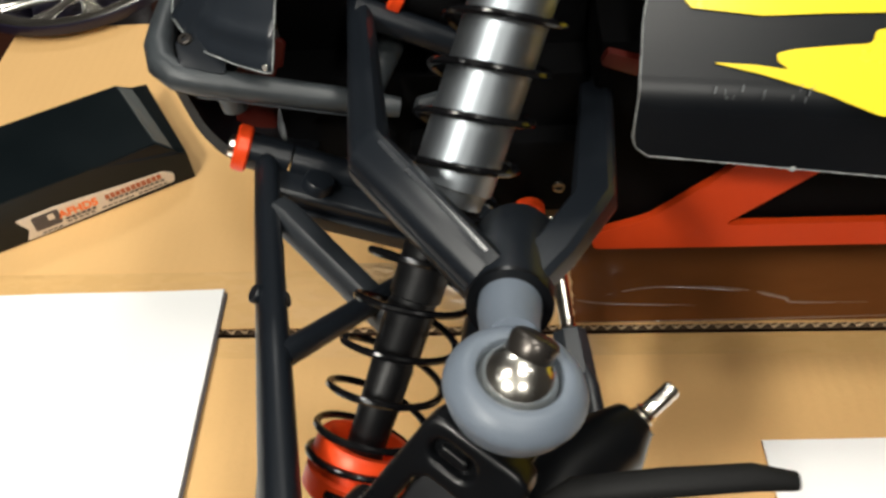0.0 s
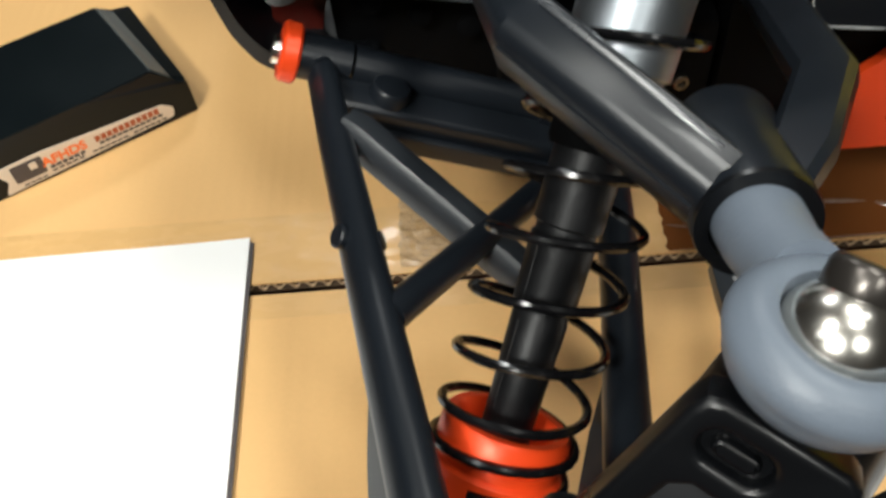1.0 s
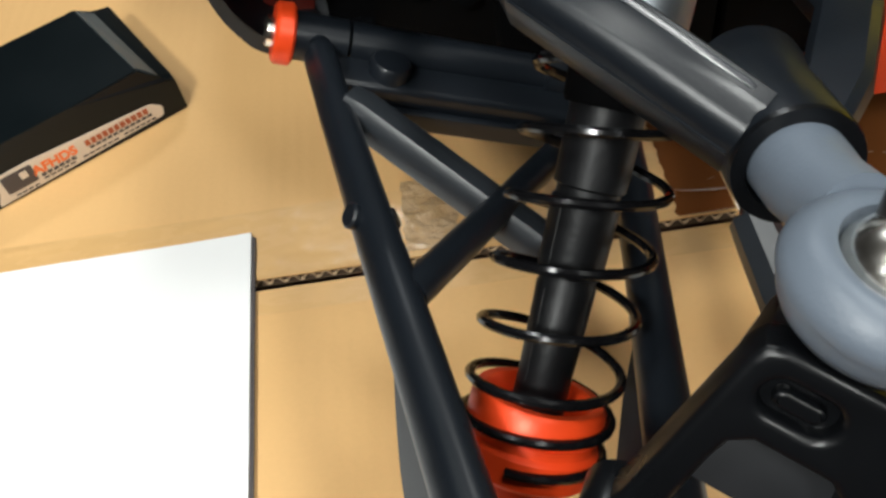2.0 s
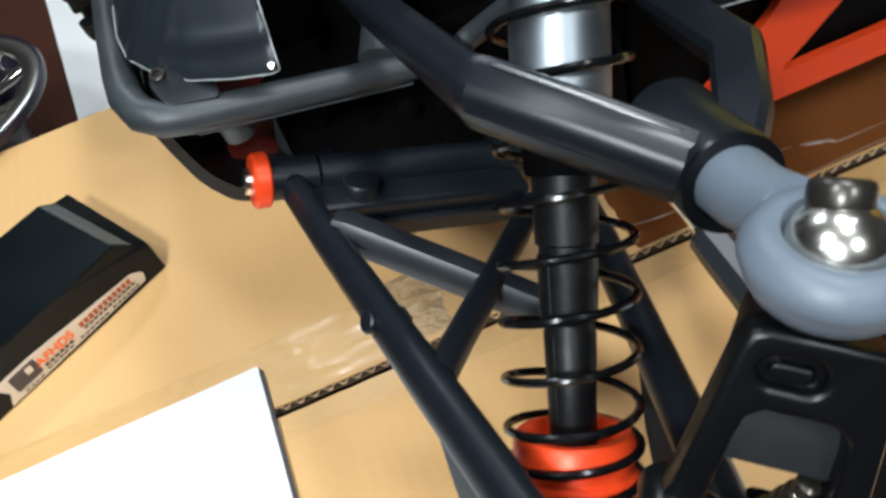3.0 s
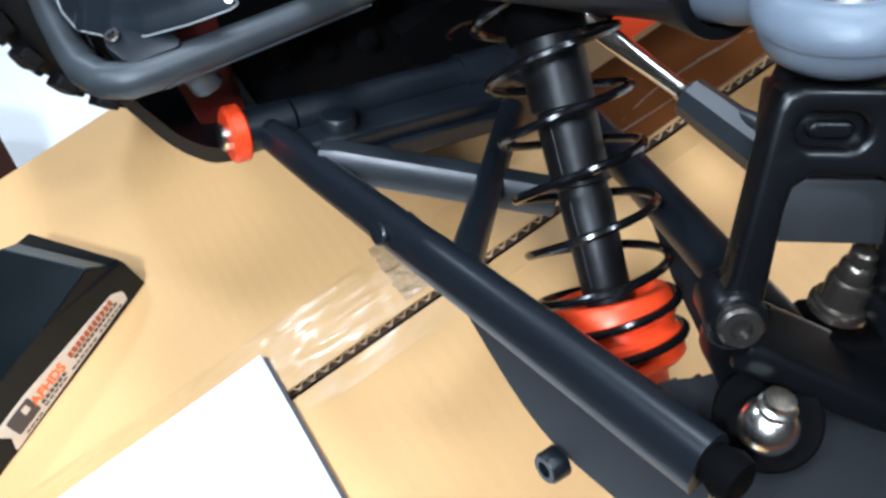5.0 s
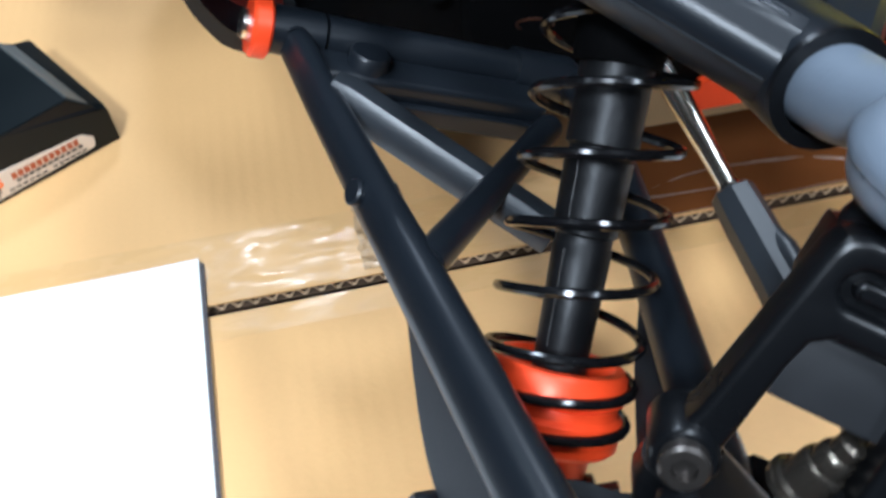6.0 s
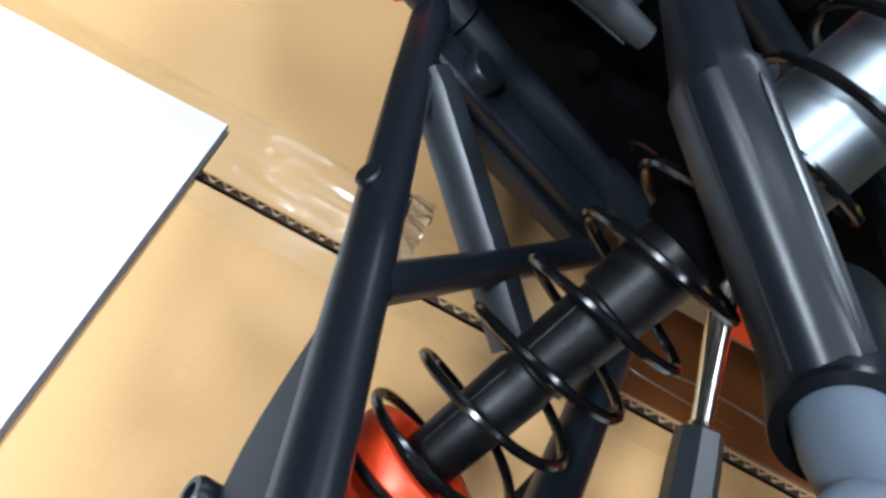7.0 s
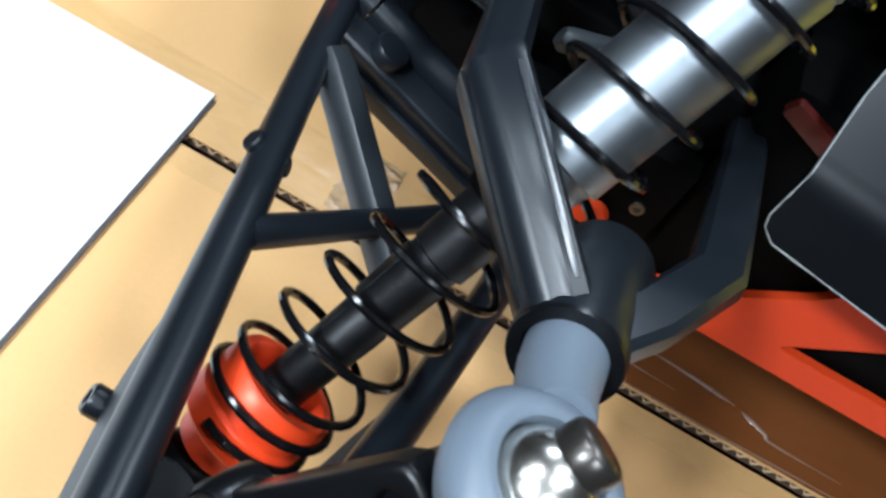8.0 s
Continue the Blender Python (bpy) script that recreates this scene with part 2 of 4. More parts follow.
def basis(o, x, y):
    """A matrix at o whose x axis lies along x, and whose y axis lies near y."""
    x = Vector(x).normalized()
    z = x.cross(Vector(y)).normalized()
    y = z.cross(x)
    m = Matrix((x, y, z)).transposed().to_4x4()
    m.translation = Vector(o)
    return m


def rounded(outline, r, n=4):
    """The outline with its corners rounded."""
    out, k = [], len(outline)
    for i in range(k):
        p, a, b = Vector(outline[i]), Vector(outline[i - 1]), Vector(outline[(i + 1) % k])
        ra = min(r, (a - p).length * 0.45, (b - p).length * 0.45)
        s, e = p + (a - p).normalized() * ra, p + (b - p).normalized() * ra
        for j in range(n + 1):
            t = j / n
            q = s * (1 - t) ** 2 + p * 2 * t * (1 - t) + e * t * t
            out.append((q.x, q.y))
    return out


def bar(points, profile, scales, up):
    """A bar with its own cross-section [(side, up)...], mitred where it bends."""
    bm = bmesh.new()
    pts = [Vector(p) for p in points]
    rings = []
    for i, p in enumerate(pts):
        d0 = (pts[i] - pts[i - 1]).normalized() if i else None
        d1 = (pts[i + 1] - pts[i]).normalized() if i + 1 < len(pts) else None
        d = ((d0 or d1) + (d1 or d0)).normalized()
        n = (Vector(up) - d * Vector(up).dot(d)).normalized()
        s = d.cross(n)
        wide = 1 / max(0.7, d.dot(d1 or d0))
        rings.append([bm.verts.new(p + (s * a * wide + n * b) * scales[i]) for a, b in profile])
    k = len(profile)
    for p, q in zip(rings, rings[1:]):
        for i in range(k):
            bm.faces.new((p[i], p[(i + 1) % k], q[(i + 1) % k], q[i]))
    bm.faces.new(rings[0])
    bm.faces.new(rings[-1][::-1])
    return bm

# ---- the room and the table ----
V = Vector
TABLE_Z = -0.06
tagged(part("floor", block(-2.2, 2.2, -2.2, 2.2, -0.92, -0.88), WOOD), "dark floor of the room", "floor", kind="structure")
tagged(part("ceiling", block(-2.2, 2.2, -2.2, 2.2, 1.7, 1.74), WALL), "plain dim ceiling", "ceiling", kind="structure")
for wn, (x0, x1, y0, y1) in (("wall_north", (-2.2, 2.2, 2.2, 2.3)), ("wall_south", (-2.2, 2.2, -2.3, -2.2)), ("wall_east", (2.2, 2.3, -2.3, 2.3)), ("wall_west", (-2.3, -2.2, -2.3, 2.3))):
    tagged(part(wn, block(x0, x1, y0, y1, -0.92, 1.74), WALL), "plain dim plaster wall", "wall", kind="structure")
table = base("table", (0.2, 0.2, -0.88), "dark red-brown stained wooden table under the box", "table")
part("tabletop", block(-0.8, 1.0, -0.6, 1.0, TABLE_Z - 0.03, TABLE_Z, 0.004), WOOD, table)
for tx in (-0.72, 0.92):
    for ty in (-0.52, 0.92):
        part("leg", block(tx - 0.03, tx + 0.03, ty - 0.03, ty + 0.03, -0.88, TABLE_Z - 0.03, 0.004), WOOD, table)

# ---- the cardboard box ----
carton = base("cardboard_box", (0.2, 0, TABLE_Z), "brown corrugated cardboard box closed with glossy packing tape", "box")
X0, X1, Y1 = -0.17, 0.55, 0.235
GAP0, GAP1, THICK, LINER = -0.0018, 0.0026, 0.0044, 0.0005
flap = part("flap", block(X0, X1, GAP1, Y1, -LINER, 0.0), CARD, carton, "far flap, its cut edge showing the flutes")
part("liner", block(X0, X1, GAP1, Y1, -THICK, -THICK + LINER), FLUTE_SHADE, flap)


def flutes(y0, y1, x0, x1, pitch=0.0057, thin=0.00058):
    """The wavy medium between the liners, as one ribbed sheet."""
    bm = bmesh.new()
    mid, amp = -THICK / 2, THICK / 2 - LINER - thin / 2
    n = int((x1 - x0) / pitch * 10)
    rows = []
    for i in range(n + 1):
        x = x0 + (x1 - x0) * i / n
        f = (x / pitch) * math.tau + 0.5 * noise.noise(V((x * 60, 0, 0)))
        z = mid + amp * max(-1, min(1, 1.2 * math.sin(f)))
        rows.append([bm.verts.new((x, y, z + s)) for y in (y0, y1) for s in (-thin / 2, thin / 2)])
    for a, b in zip(rows, rows[1:]):
        bm.faces.new((a[0], b[0], b[1], a[1]))
        bm.faces.new((a[1], b[1], b[3], a[3]))
        bm.faces.new((a[0], a[2], b[2], b[0]))
        bm.faces.new((a[2], a[3], b[3], b[2]))
    return bm


# Front strip pale, sheet behind dark, so colour holds the shade in the cells.
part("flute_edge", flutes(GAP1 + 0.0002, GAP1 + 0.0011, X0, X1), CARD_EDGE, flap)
part("flute_sheet", flutes(GAP1 + 0.00112, GAP1 + 0.03, X0, X1), FLUTE_SHADE, flap, "fluted medium, darkened for the shade in its cells")
part("flap", block(X0, X1, -Y1, GAP0, -THICK, -0.0005, 0.0003), CARD, carton, "near flap")
part("side_panel", block(X0, X1, Y1 - 0.004, Y1, TABLE_Z, -0.0045), CARD, carton)
part("side_panel", block(X0, X1, -Y1, -Y1 + 0.004, TABLE_Z, -0.0045), CARD, carton)
part("side_panel", block(X0, X0 + 0.004, -Y1 + 0.0045, Y1 - 0.0045, TABLE_Z, -0.0045), CARD, carton)
part("side_panel", block(X1 - 0.004, X1, -Y1 + 0.0045, Y1 - 0.0045, TABLE_Z, -0.0045), CARD, carton)


def film(x0, x1, y0, y1, z, wrinkle, seed, nx=120, ny=16):
    """Thin tape that lies on the box with small waves and a ragged end."""
    bm = bmesh.new()
    grid = []
    for i in range(nx + 1):
        row = []
        for j in range(ny + 1):
            x, y = x0 + (x1 - x0) * i / nx, y0 + (y1 - y0) * j / ny
            h = noise.noise(V((x * 60, y * 200, seed))) + 0.7 * noise.noise(V((x * 210, y * 330, seed + 9)))
            edge = min(1.0, j / 2, (ny - j) / 2)
            if i in (0, nx):
                x += 0.0015 * noise.noise(V((y * 300, 3, seed)))
            row.append(bm.verts.new((x, y, z + max(0, h) * wrinkle * edge)))
        grid.append(row)
    for a, b in zip(grid, grid[1:]):
        for j in range(ny):
            bm.faces.new((a[j], b[j], b[j + 1], a[j + 1]))
    return bm


part("tape", film(X0, X1, 0.0028, 0.0345, 0.00035, 0.00045, 2, nx=420, ny=28), TAPE_CLEAR, carton, "clear glossy packing tape, wrinkled")
part("tape", film(X0, X1, -0.0125, -0.0019, -0.00044, 0.00016, 7, ny=8), TAPE_CLEAR, carton, "clear glossy packing tape, wrinkled")
part("tape", film(0.150, X1, 0.0030, 0.050, 0.00085, 0.0007, 5, nx=160, ny=22), TAPE, carton, "brown glossy packing tape, wrinkled")

part("tape", film(0.0540, 0.0735, 0.0050, 0.0380, 0.00075, 0.0022, 31, nx=40, ny=44), CRUMPLED, carton, "crumpled end of clear packing tape")


def crease(points, width, height=0.0005):
    """A raised fold in the tape, low and wide, thinning out towards its ends."""
    pts, n = [V((x, y, 0.0009)) for x, y in points], 12
    line = []
    for k in range(len(pts) - 1):
        p0, p1, p2, p3 = pts[max(k - 1, 0)], pts[k], pts[k + 1], pts[min(k + 2, len(pts) - 1)]
        for i in range(n):
            t = i / n
            line.append(0.5 * (2 * p1 + (p2 - p0) * t + (2 * p0 - 5 * p1 + 4 * p2 - p3) * t * t + (3 * p1 - p0 - 3 * p2 + p3) * t ** 3))
    line.append(pts[-1])
    m = len(line) - 1
    rad = [width * (0.08 + math.sin(k / m * math.pi) * (0.75 + 0.35 * noise.noise(V((k * 0.21, points[0][0] * 40, 0))))) for k in range(m + 1)]
    return sweep(line, rad, 10, flat=height / width, up=(0, 1, 0))


for fold, wide in ((((0.1640, 0.0176), (0.1856, 0.0216), (0.2186, 0.0197), (0.2375, 0.0150), (0.2420, 0.0124), (0.2721, 0.0120)), 0.0011), (((0.1506, 0.0154), (0.1632, 0.0130), (0.2009, 0.0115)), 0.0006), (((0.1510, 0.0032), (0.2153, 0.0036), (0.2766, 0.0048), (0.3300, 0.0046)), 0.0005)):
    part("tape_crease", crease(fold, wide), CREASE_GLINT, carton)

# ---- loose sheets ----


def sheet(w, d, m, lift=0.0015, seed=0):
    """A paper with a slightly lifted, uneven surface; its corner lies at the origin of m."""
    bm = bmesh.new()
    nx, ny, top = 14, 14, []
    for i in range(nx + 1):
        row = []
        for j in range(ny + 1):
            x, y = w * i / nx, -d * j / ny
            z = lift * (0.35 + 0.3 * noise.noise(V((x * 18 + seed, y * 18, 0)))) + 0.0003
            row.append(bm.verts.new((x, y, max(z, 0.0003))))
        top.append(row)
    for a, b in zip(top, top[1:]):
        for j in range(ny):
            bm.faces.new((a[j], a[j + 1], b[j + 1], b[j]))
    ex = bmesh.ops.extrude_face_region(bm, geom=bm.faces[:])
    for v in [g for g in ex["geom"] if isinstance(g, bmesh.types.BMVert)]:
        v.co.z += 0.0006
    bm.transform(m)
    return bm


PM = pose(-0.0019, 0.0231, 0.0007, 0, 0, 1.1)
white = part("paper_sheet", sheet(-0.165, 0.205, PM), PAPER)
tagged(white, "blank white card sheet with a dark strip along one edge on the box", "paper", "white sheets")
# Thin dark strip along the sheet's right-hand edge.
part("edge_band", prism([(0.0002, -0.0015), (0.0015, -0.0025), (0.0016, -0.206), (0.0002, -0.206)], 0.0003, 0.0011, 0.0, 2, PM), DARKINK, white, "dark strip beside the card's edge")
tagged(part("paper_sheet", sheet(0.165, 0.16, pose(0.2145, -0.053, 0.0002, 0, 0, 1.1), seed=4), PAPER), "blank white card sheet lying on the cardboard box", "paper", "white sheets")
tagged(part("paper_sheet", prism([(-0.086, 0.255), (0.30, 0.250), (0.30, 0.700), (-0.132, 0.700)], TABLE_Z, TABLE_Z + 0.0008), PAPER), "large white sheet lying on the dark table", "paper", "white sheets")

# ---- the black case ----
CASE = pose(-0.031, 0.098, 0, 0, 0, 211) @ Matrix.Scale(-1, 4, (0, 1, 0))
case = base("plastic_case", (-0.07, 0.11, 0), "black plastic electronics case with a pale printed label", "case")
CL, CW = 0.135, 0.068
B0, B1, B2, B3 = V((0, 0, 0)), V((CL, 0, 0)), V((CL, CW, 0)), V((0, CW, 0))
E0, E3 = V((0.0004, 0, 0.0164)), V((0.0010, CW, 0.0150))
F0, F3 = V((0.0056, 0.0012, 0.0192)), V((0.0095, CW - 0.008, 0.0205))
L0, L3 = V((0.0125, 0.0022, 0.0264)), V((0.0163, CW - 0.0095, 0.0264))
W0, T1, T2 = V((0.0430, 0.0004, 0.0268)), V((CL, 0.0004, 0.0262)), V((CL, CW - 0.0095, 0.0262))


def case_body():
    """A box whose lid runs to the front edge, with a two-step slope at one end and a cut-back corner."""
    bm = bmesh.new()
    made = {}
    for ring in ((B0, B3, B2, B1), (B0, B1, T1, W0, E0), (E0, W0, L0, F0), (E0, F0, F3, E3), (F0, L0, L3, F3), (L0, W0, T1, T2, L3), (E3, F3, L3, T2, B2, B3), (B1, B2, T2, T1), (B0, E0, E3, B3)):
        for q in ring:
            if tuple(q) not in made:
                made[tuple(q)] = bm.verts.new(q)
        bm.faces.new([made[tuple(q)] for q in ring])
    bmesh.ops.bevel(bm, geom=bm.edges[:], offset=0.0005, segments=2, affect="EDGES")
    bm.transform(CASE)
    return bm


part("body", case_body(), CASEMAT, case)


def case_skin(ring, name, mat, label=""):
    """A thin moulded facet that lies on one of the case's slopes."""
    pts = [V(q) for q in ring]
    mid = sum(pts, V()) / len(pts)
    n = (pts[1] - pts[0]).cross(pts[2] - pts[0]).normalized()
    n = n if n.z > 0 else -n
    bm = bmesh.new()
    rows = [[bm.verts.new(mid + (q - mid) * 0.93 + n * h) for q in pts] for h in (-0.0004, 0.0004)]
    bm.faces.new(rows[0])
    bm.faces.new(rows[1])
    for k in range(len(pts)):
        j = (k + 1) % len(pts)
        bm.faces.new((rows[0][k], rows[0][j], rows[1][j], rows[1][k]))
    bm.transform(CASE)
    return part(name, bm, mat, case, label, smooth=False)


case_skin((F0, L0, L3, F3), "end_strip", STRIP, "pale grey strip on the sloping end")
case_skin((E0, W0, L0, F0), "corner_wedge", BLACK)
case_skin((E0, F0, F3, E3), "end_slope", CASEMAT)


def face_plate(outline, lift0, lift1, mat, name, parent, label=""):
    """A thin plate on the case's front face; outline in metres along the face and up it."""
    bm = prism(outline, lift0, lift1)
    bm.transform(CASE @ Matrix(((1, 0, 0, 0), (0, 0, -1, 0), (0, 1, 0, 0), (0, 0, 0, 1))))
    return part(name, bm, mat, parent, label, smooth=False)


plate = face_plate(rounded([(0.0105, 0.0030), (0.083, 0.0012), (0.080, 0.0070), (0.084, 0.0145), (0.066, 0.0148), (0.040, 0.0128), (0.014, 0.0110), (0.0095, 0.0075)], 0.0013), 0.0, 0.0004, LABEL, "label", case, "cream printed label with orange lettering")
face_plate(rounded([(0.065, 0.0046), (0.0775, 0.0046), (0.0775, 0.0132), (0.065, 0.0132)], 0.001), 0.0004, 0.0006, DARKINK, "picture_square", plate)
face_plate(rounded([(0.0705, 0.0085), (0.0675, 0.0085), (0.0675, 0.0118), (0.0705, 0.0118)], 0.0005), 0.0006, 0.0008, LABEL, "picture_mark", plate)
for x0, x1, z0, z1, ink in ((0.049, 0.064, 0.0049, 0.0064, DARKINK), (0.016, 0.044, 0.0076, 0.0104, BROWNINK), (0.015, 0.043, 0.0058, 0.0070, DARKINK), (0.014, 0.029, 0.0036, 0.0044, DARKINK), (0.031, 0.047, 0.0034, 0.0042, DARKINK), (0.050, 0.064, 0.0033, 0.0041, DARKINK), (0.066, 0.076, 0.0024, 0.0031, DARKINK)):
    n = max(3, int((x1 - x0) / 0.0024))
    for k in range(n):
        a = x0 + (x1 - x0) * k / n
        face_plate([(a, z0), (a + (x1 - x0) / n * 0.78, z0), (a + (x1 - x0) / n * 0.78, z1), (a, z1)], 0.0004, 0.0006, ink, "printed_bar", plate)
txt = bpy.data.curves.new("lettering", "FONT")
txt.body, txt.size, txt.extrude, txt.offset, txt.align_x = "AFHDS", 0.0060, 0.0001, 0.00022, "CENTER"
tmp = new("lettering_source", txt)
bpy.context.view_layer.update()
me = bpy.data.meshes.new_from_object(tmp.evaluated_get(bpy.context.evaluated_depsgraph_get()))
bpy.data.objects.remove(tmp)
me.transform(CASE @ Matrix(((-1, 0, 0, 0.0565), (0, 0, -1, -0.0005), (0, 1, 0, 0.0071), (0, 0, 0, 1))))
me.materials.clear()
me.materials.append(ORANGEINK)
ob = new("lettering", me)
ob.parent = plate
ob.matrix_parent_inverse = plate.matrix_world.inverted()

# ---- the loose wheel rim on the table ----
RIM = V((-0.148, 0.286, TABLE_Z))
rim_thing = base("wheel_rim", RIM, "large chromed spoked wheel rim with a dark lip on the table", "wheel")
up = RIM + V((0, 0, 1))
part("barrel", lathe(RIM, up, [(0, 0.032), (0, 0.036), (0.004, 0.037), (0.046, 0.038), (0.056, 0.042), (0.063, 0.052), (0.067, 0.060), (0.0695, 0.0640), (0.0697, 0.0622), (0.0685, 0.0585), (0.065, 0.050), (0.052, 0.040), (0.002, 0.032), (0, 0.032)], 72), PURPLE, rim_thing)
part("hub", lathe(RIM, up, [(0.044, 0), (0.044, 0.015), (0.057, 0.015), (0.060, 0.0125), (0.060, 0.006), (0.056, 0.0055), (0.056, 0)], 40), CHROME, rim_thing)
part("back_disc", lathe(RIM, up, [(0.046, 0), (0.046, 0.0350), (0.0475, 0.0350), (0.0475, 0)], 48), PURPLE, rim_thing)
for k in range(10):
    a = (k + 0.3) * math.tau / 10
    d, side = V((math.cos(a), math.sin(a), 0)), V((-math.sin(a), math.cos(a), 0))
    fork = RIM + d * 0.030 + V((0, 0, 0.060))
    part("spoke", sweep([RIM + d * 0.013 + V((0, 0, 0.056)), fork, RIM + d * 0.0600 + side * 0.0042 + V((0, 0, 0.0672))], [0.0046, 0.0034, 0.0036], 10, flat=0.6), CHROME, rim_thing)
    part("spoke", sweep([fork, RIM + d * 0.0600 - side * 0.0048 + V((0, 0, 0.0672))], [0.0032, 0.0036], 10, flat=0.6), CHROME, rim_thing)
part("rim_band", lathe(RIM, up, [(0.0675, 0.0560), (0.0694, 0.0565), (0.0706, 0.0600), (0.0708, 0.0650), (0.0700, 0.0672), (0.0675, 0.0672), (0.0675, 0.0560)], 72), CHROME, rim_thing, "chromed outer band")
part("lip_ring", lathe(RIM, up, [(0.0650, 0.0668), (0.0650, 0.0686), (0.0680, 0.0696), (0.0710, 0.0688), (0.0713, 0.0674), (0.0650, 0.0668)], 72), PURPLE, rim_thing)

# ---- the model truck ----
truck = base("model_truck", (0.062, 0.203, 0.0), "black and orange radio controlled model truck with one front wheel removed", "model car")


def bolt(name, at, way, r, h, mat, parent, socket=True, n=20):
    """A cap screw whose head stands on the point and looks along the way."""
    prof = [(0, 0), (0, r), (h * 0.82, r), (h, r * 0.85)]
    prof += [(h, r * 0.5), (h * 0.45, r * 0.5), (h * 0.45, 0)] if socket else [(h, 0)]
    return part(name, lathe(at, V(at) + V(way), prof, n), mat, parent)


# lower suspension arm
TUBE0, TUBE1 = V((0.0386, -0.0156, 0.1173)), V((0.1085, -0.015, 0.0881))
TD = (TUBE1 - TUBE0).normalized()
ARM_UP = V((0.38, 0.088, 0.905)).normalized()
BEAM = [(-0.0036, -0.0036), (0.0000, -0.0046), (0.0046, -0.0045), (0.0056, -0.0036), (0.0057, -0.0020), (0.0050, 0.0000), (0.0024, 0.0038), (0.0008, 0.0047), (-0.0012, 0.0047), (-0.0032, 0.0038), (-0.0044, 0.0018), (-0.0046, -0.0010)]
arm = part("lower_arm", bar([(0.0466, -0.0190, 0.1142), (0.0505, -0.0420, 0.1142), (0.0565, -0.0735, 0.1143), (0.0603, -0.0930, 0.1145), (0.0697, -0.1430, 0.1145), (0.0720, -0.1550, 0.1143)], BEAM, [0.76, 0.79, 0.86, 0.92, 1.02, 1.02], (0, 0, 1)), PLASTIC, truck, "charcoal nylon suspension arm")
tip = V((0.0466, -0.0190, 0.1142))
part("arm_tip", sweep([tip + V((-0.0012, 0.0062, 0.0022)), tip + V((-0.0005, 0.003, 0.0012)), tip], [0.0006, 0.0025, 0.0036], 14, flat=1.25, up=(1, 0, 0)), PLASTIC, arm)
part("front_boss", lathe(TUBE0, TUBE1, [(0.0025, 0.0), (0.0025, 0.0058), (0.0150, 0.0056), (0.0150, 0)]), PLASTIC, arm)
part("rear_boss", lathe(TUBE1, TUBE0, [(-0.008, 0.0), (-0.008, 0.0052), (-0.006, 0.0062), (0.010, 0.0062), (0.010, 0)]), PLASTIC, arm)
CM = basis((0.0800, -0.0243, 0.0960), TD, (0, 1, 0))
part("crossbar", block(-0.0350, 0.0265, -0.0055, 0.0050, -0.0040, 0.0040, 0.0016, CM, 3), PLASTIC, arm)
part("crossbar_lip", block(-0.0340, 0.0270, -0.0082, -0.0058, -0.0058, -0.0005, 0.0008, CM), PLASTIC, arm)
DIAG = [(-0.0040, -0.0042), (0.0036, -0.0042), (0.0042, -0.0030), (0.0040, 0.0018), (0.0028, 0.0036), (-0.0020, 0.0040), (-0.0030, 0.0034), (-0.0044, 0.0014), (-0.0046, -0.0030)]
plug_at = V((0.0605, -0.0243, 0.1045))
part("plug", lathe(plug_at, plug_at + ARM_UP, [(0, 0), (0, 0.0050), (0.0062, 0.0050), (0.0070, 0.0044), (0.0070, 0)], 28), PLASTIC, arm)
part("diagonal", bar([(0.0526, -0.0395, 0.1148), (0.0558, -0.0418, 0.1135), (0.0831, -0.0644, 0.0984), (0.0905, -0.0706, 0.0943)], DIAG, [0.90, 1.0, 1.0, 0.98], ARM_UP), WORN, arm)
part("brace", sweep([(0.0622, -0.0930, 0.1145), (0.0839, -0.0625, 0.1003), (0.1050, -0.0318, 0.0851)], [0.0037, 0.0034, 0.0036], 14), PLASTIC, arm)
part("diagonal_foot", bar([(0.0845, -0.0656, 0.0976), (0.0935, -0.0730, 0.0926)], DIAG, [1.0, 0.98], ARM_UP), WORN, arm)
part("rear_leg", sweep([(0.1165, -0.0200, 0.0860), (0.1130, -0.0600, 0.0925), (0.1099, -0.0840, 0.0945), (0.1048, -0.1216, 0.0965), (0.1000, -0.1480, 0.1010)], [0.0052, 0.0045, 0.0045, 0.0050, 0.0055], 14, flat=1.1), PLASTIC, arm)


def web():
    """The deep flange that hangs from the outer half of the arm's front leg."""
    bm = bmesh.new()
    rows = []
    for k in range(29):
        t = k / 28
        y = -0.074 - 0.083 * t
        top = V((0.0466 + (0.0697 - 0.0466) * (y + 0.0190) / -0.1240, y, 0.1135))
        f = min(1.0, t / 0.68)
        ease = f * f * (3 - 2 * f)
        drop = 0.0208 * ease
        out = 0.0107 * ease
        low = top + V((-out, 0.0, -drop))
        side = V((0.86, 0.15, -0.48)) * 0.0026
        rows.append([bm.verts.new(p) for p in (top, low, low + side, top + side)])
    for a, b in zip(rows, rows[1:]):
        for k in range(4):
            bm.faces.new((a[k], a[(k + 1) % 4], b[(k + 1) % 4], b[k]))
    bm.faces.new(rows[0])
    bm.faces.new(rows[-1][::-1])
    bmesh.ops.bevel(bm, geom=[e for e in bm.edges if e.calc_face_angle(0) > 0.6], offset=0.0006, segments=2, affect="EDGES")
    return bm


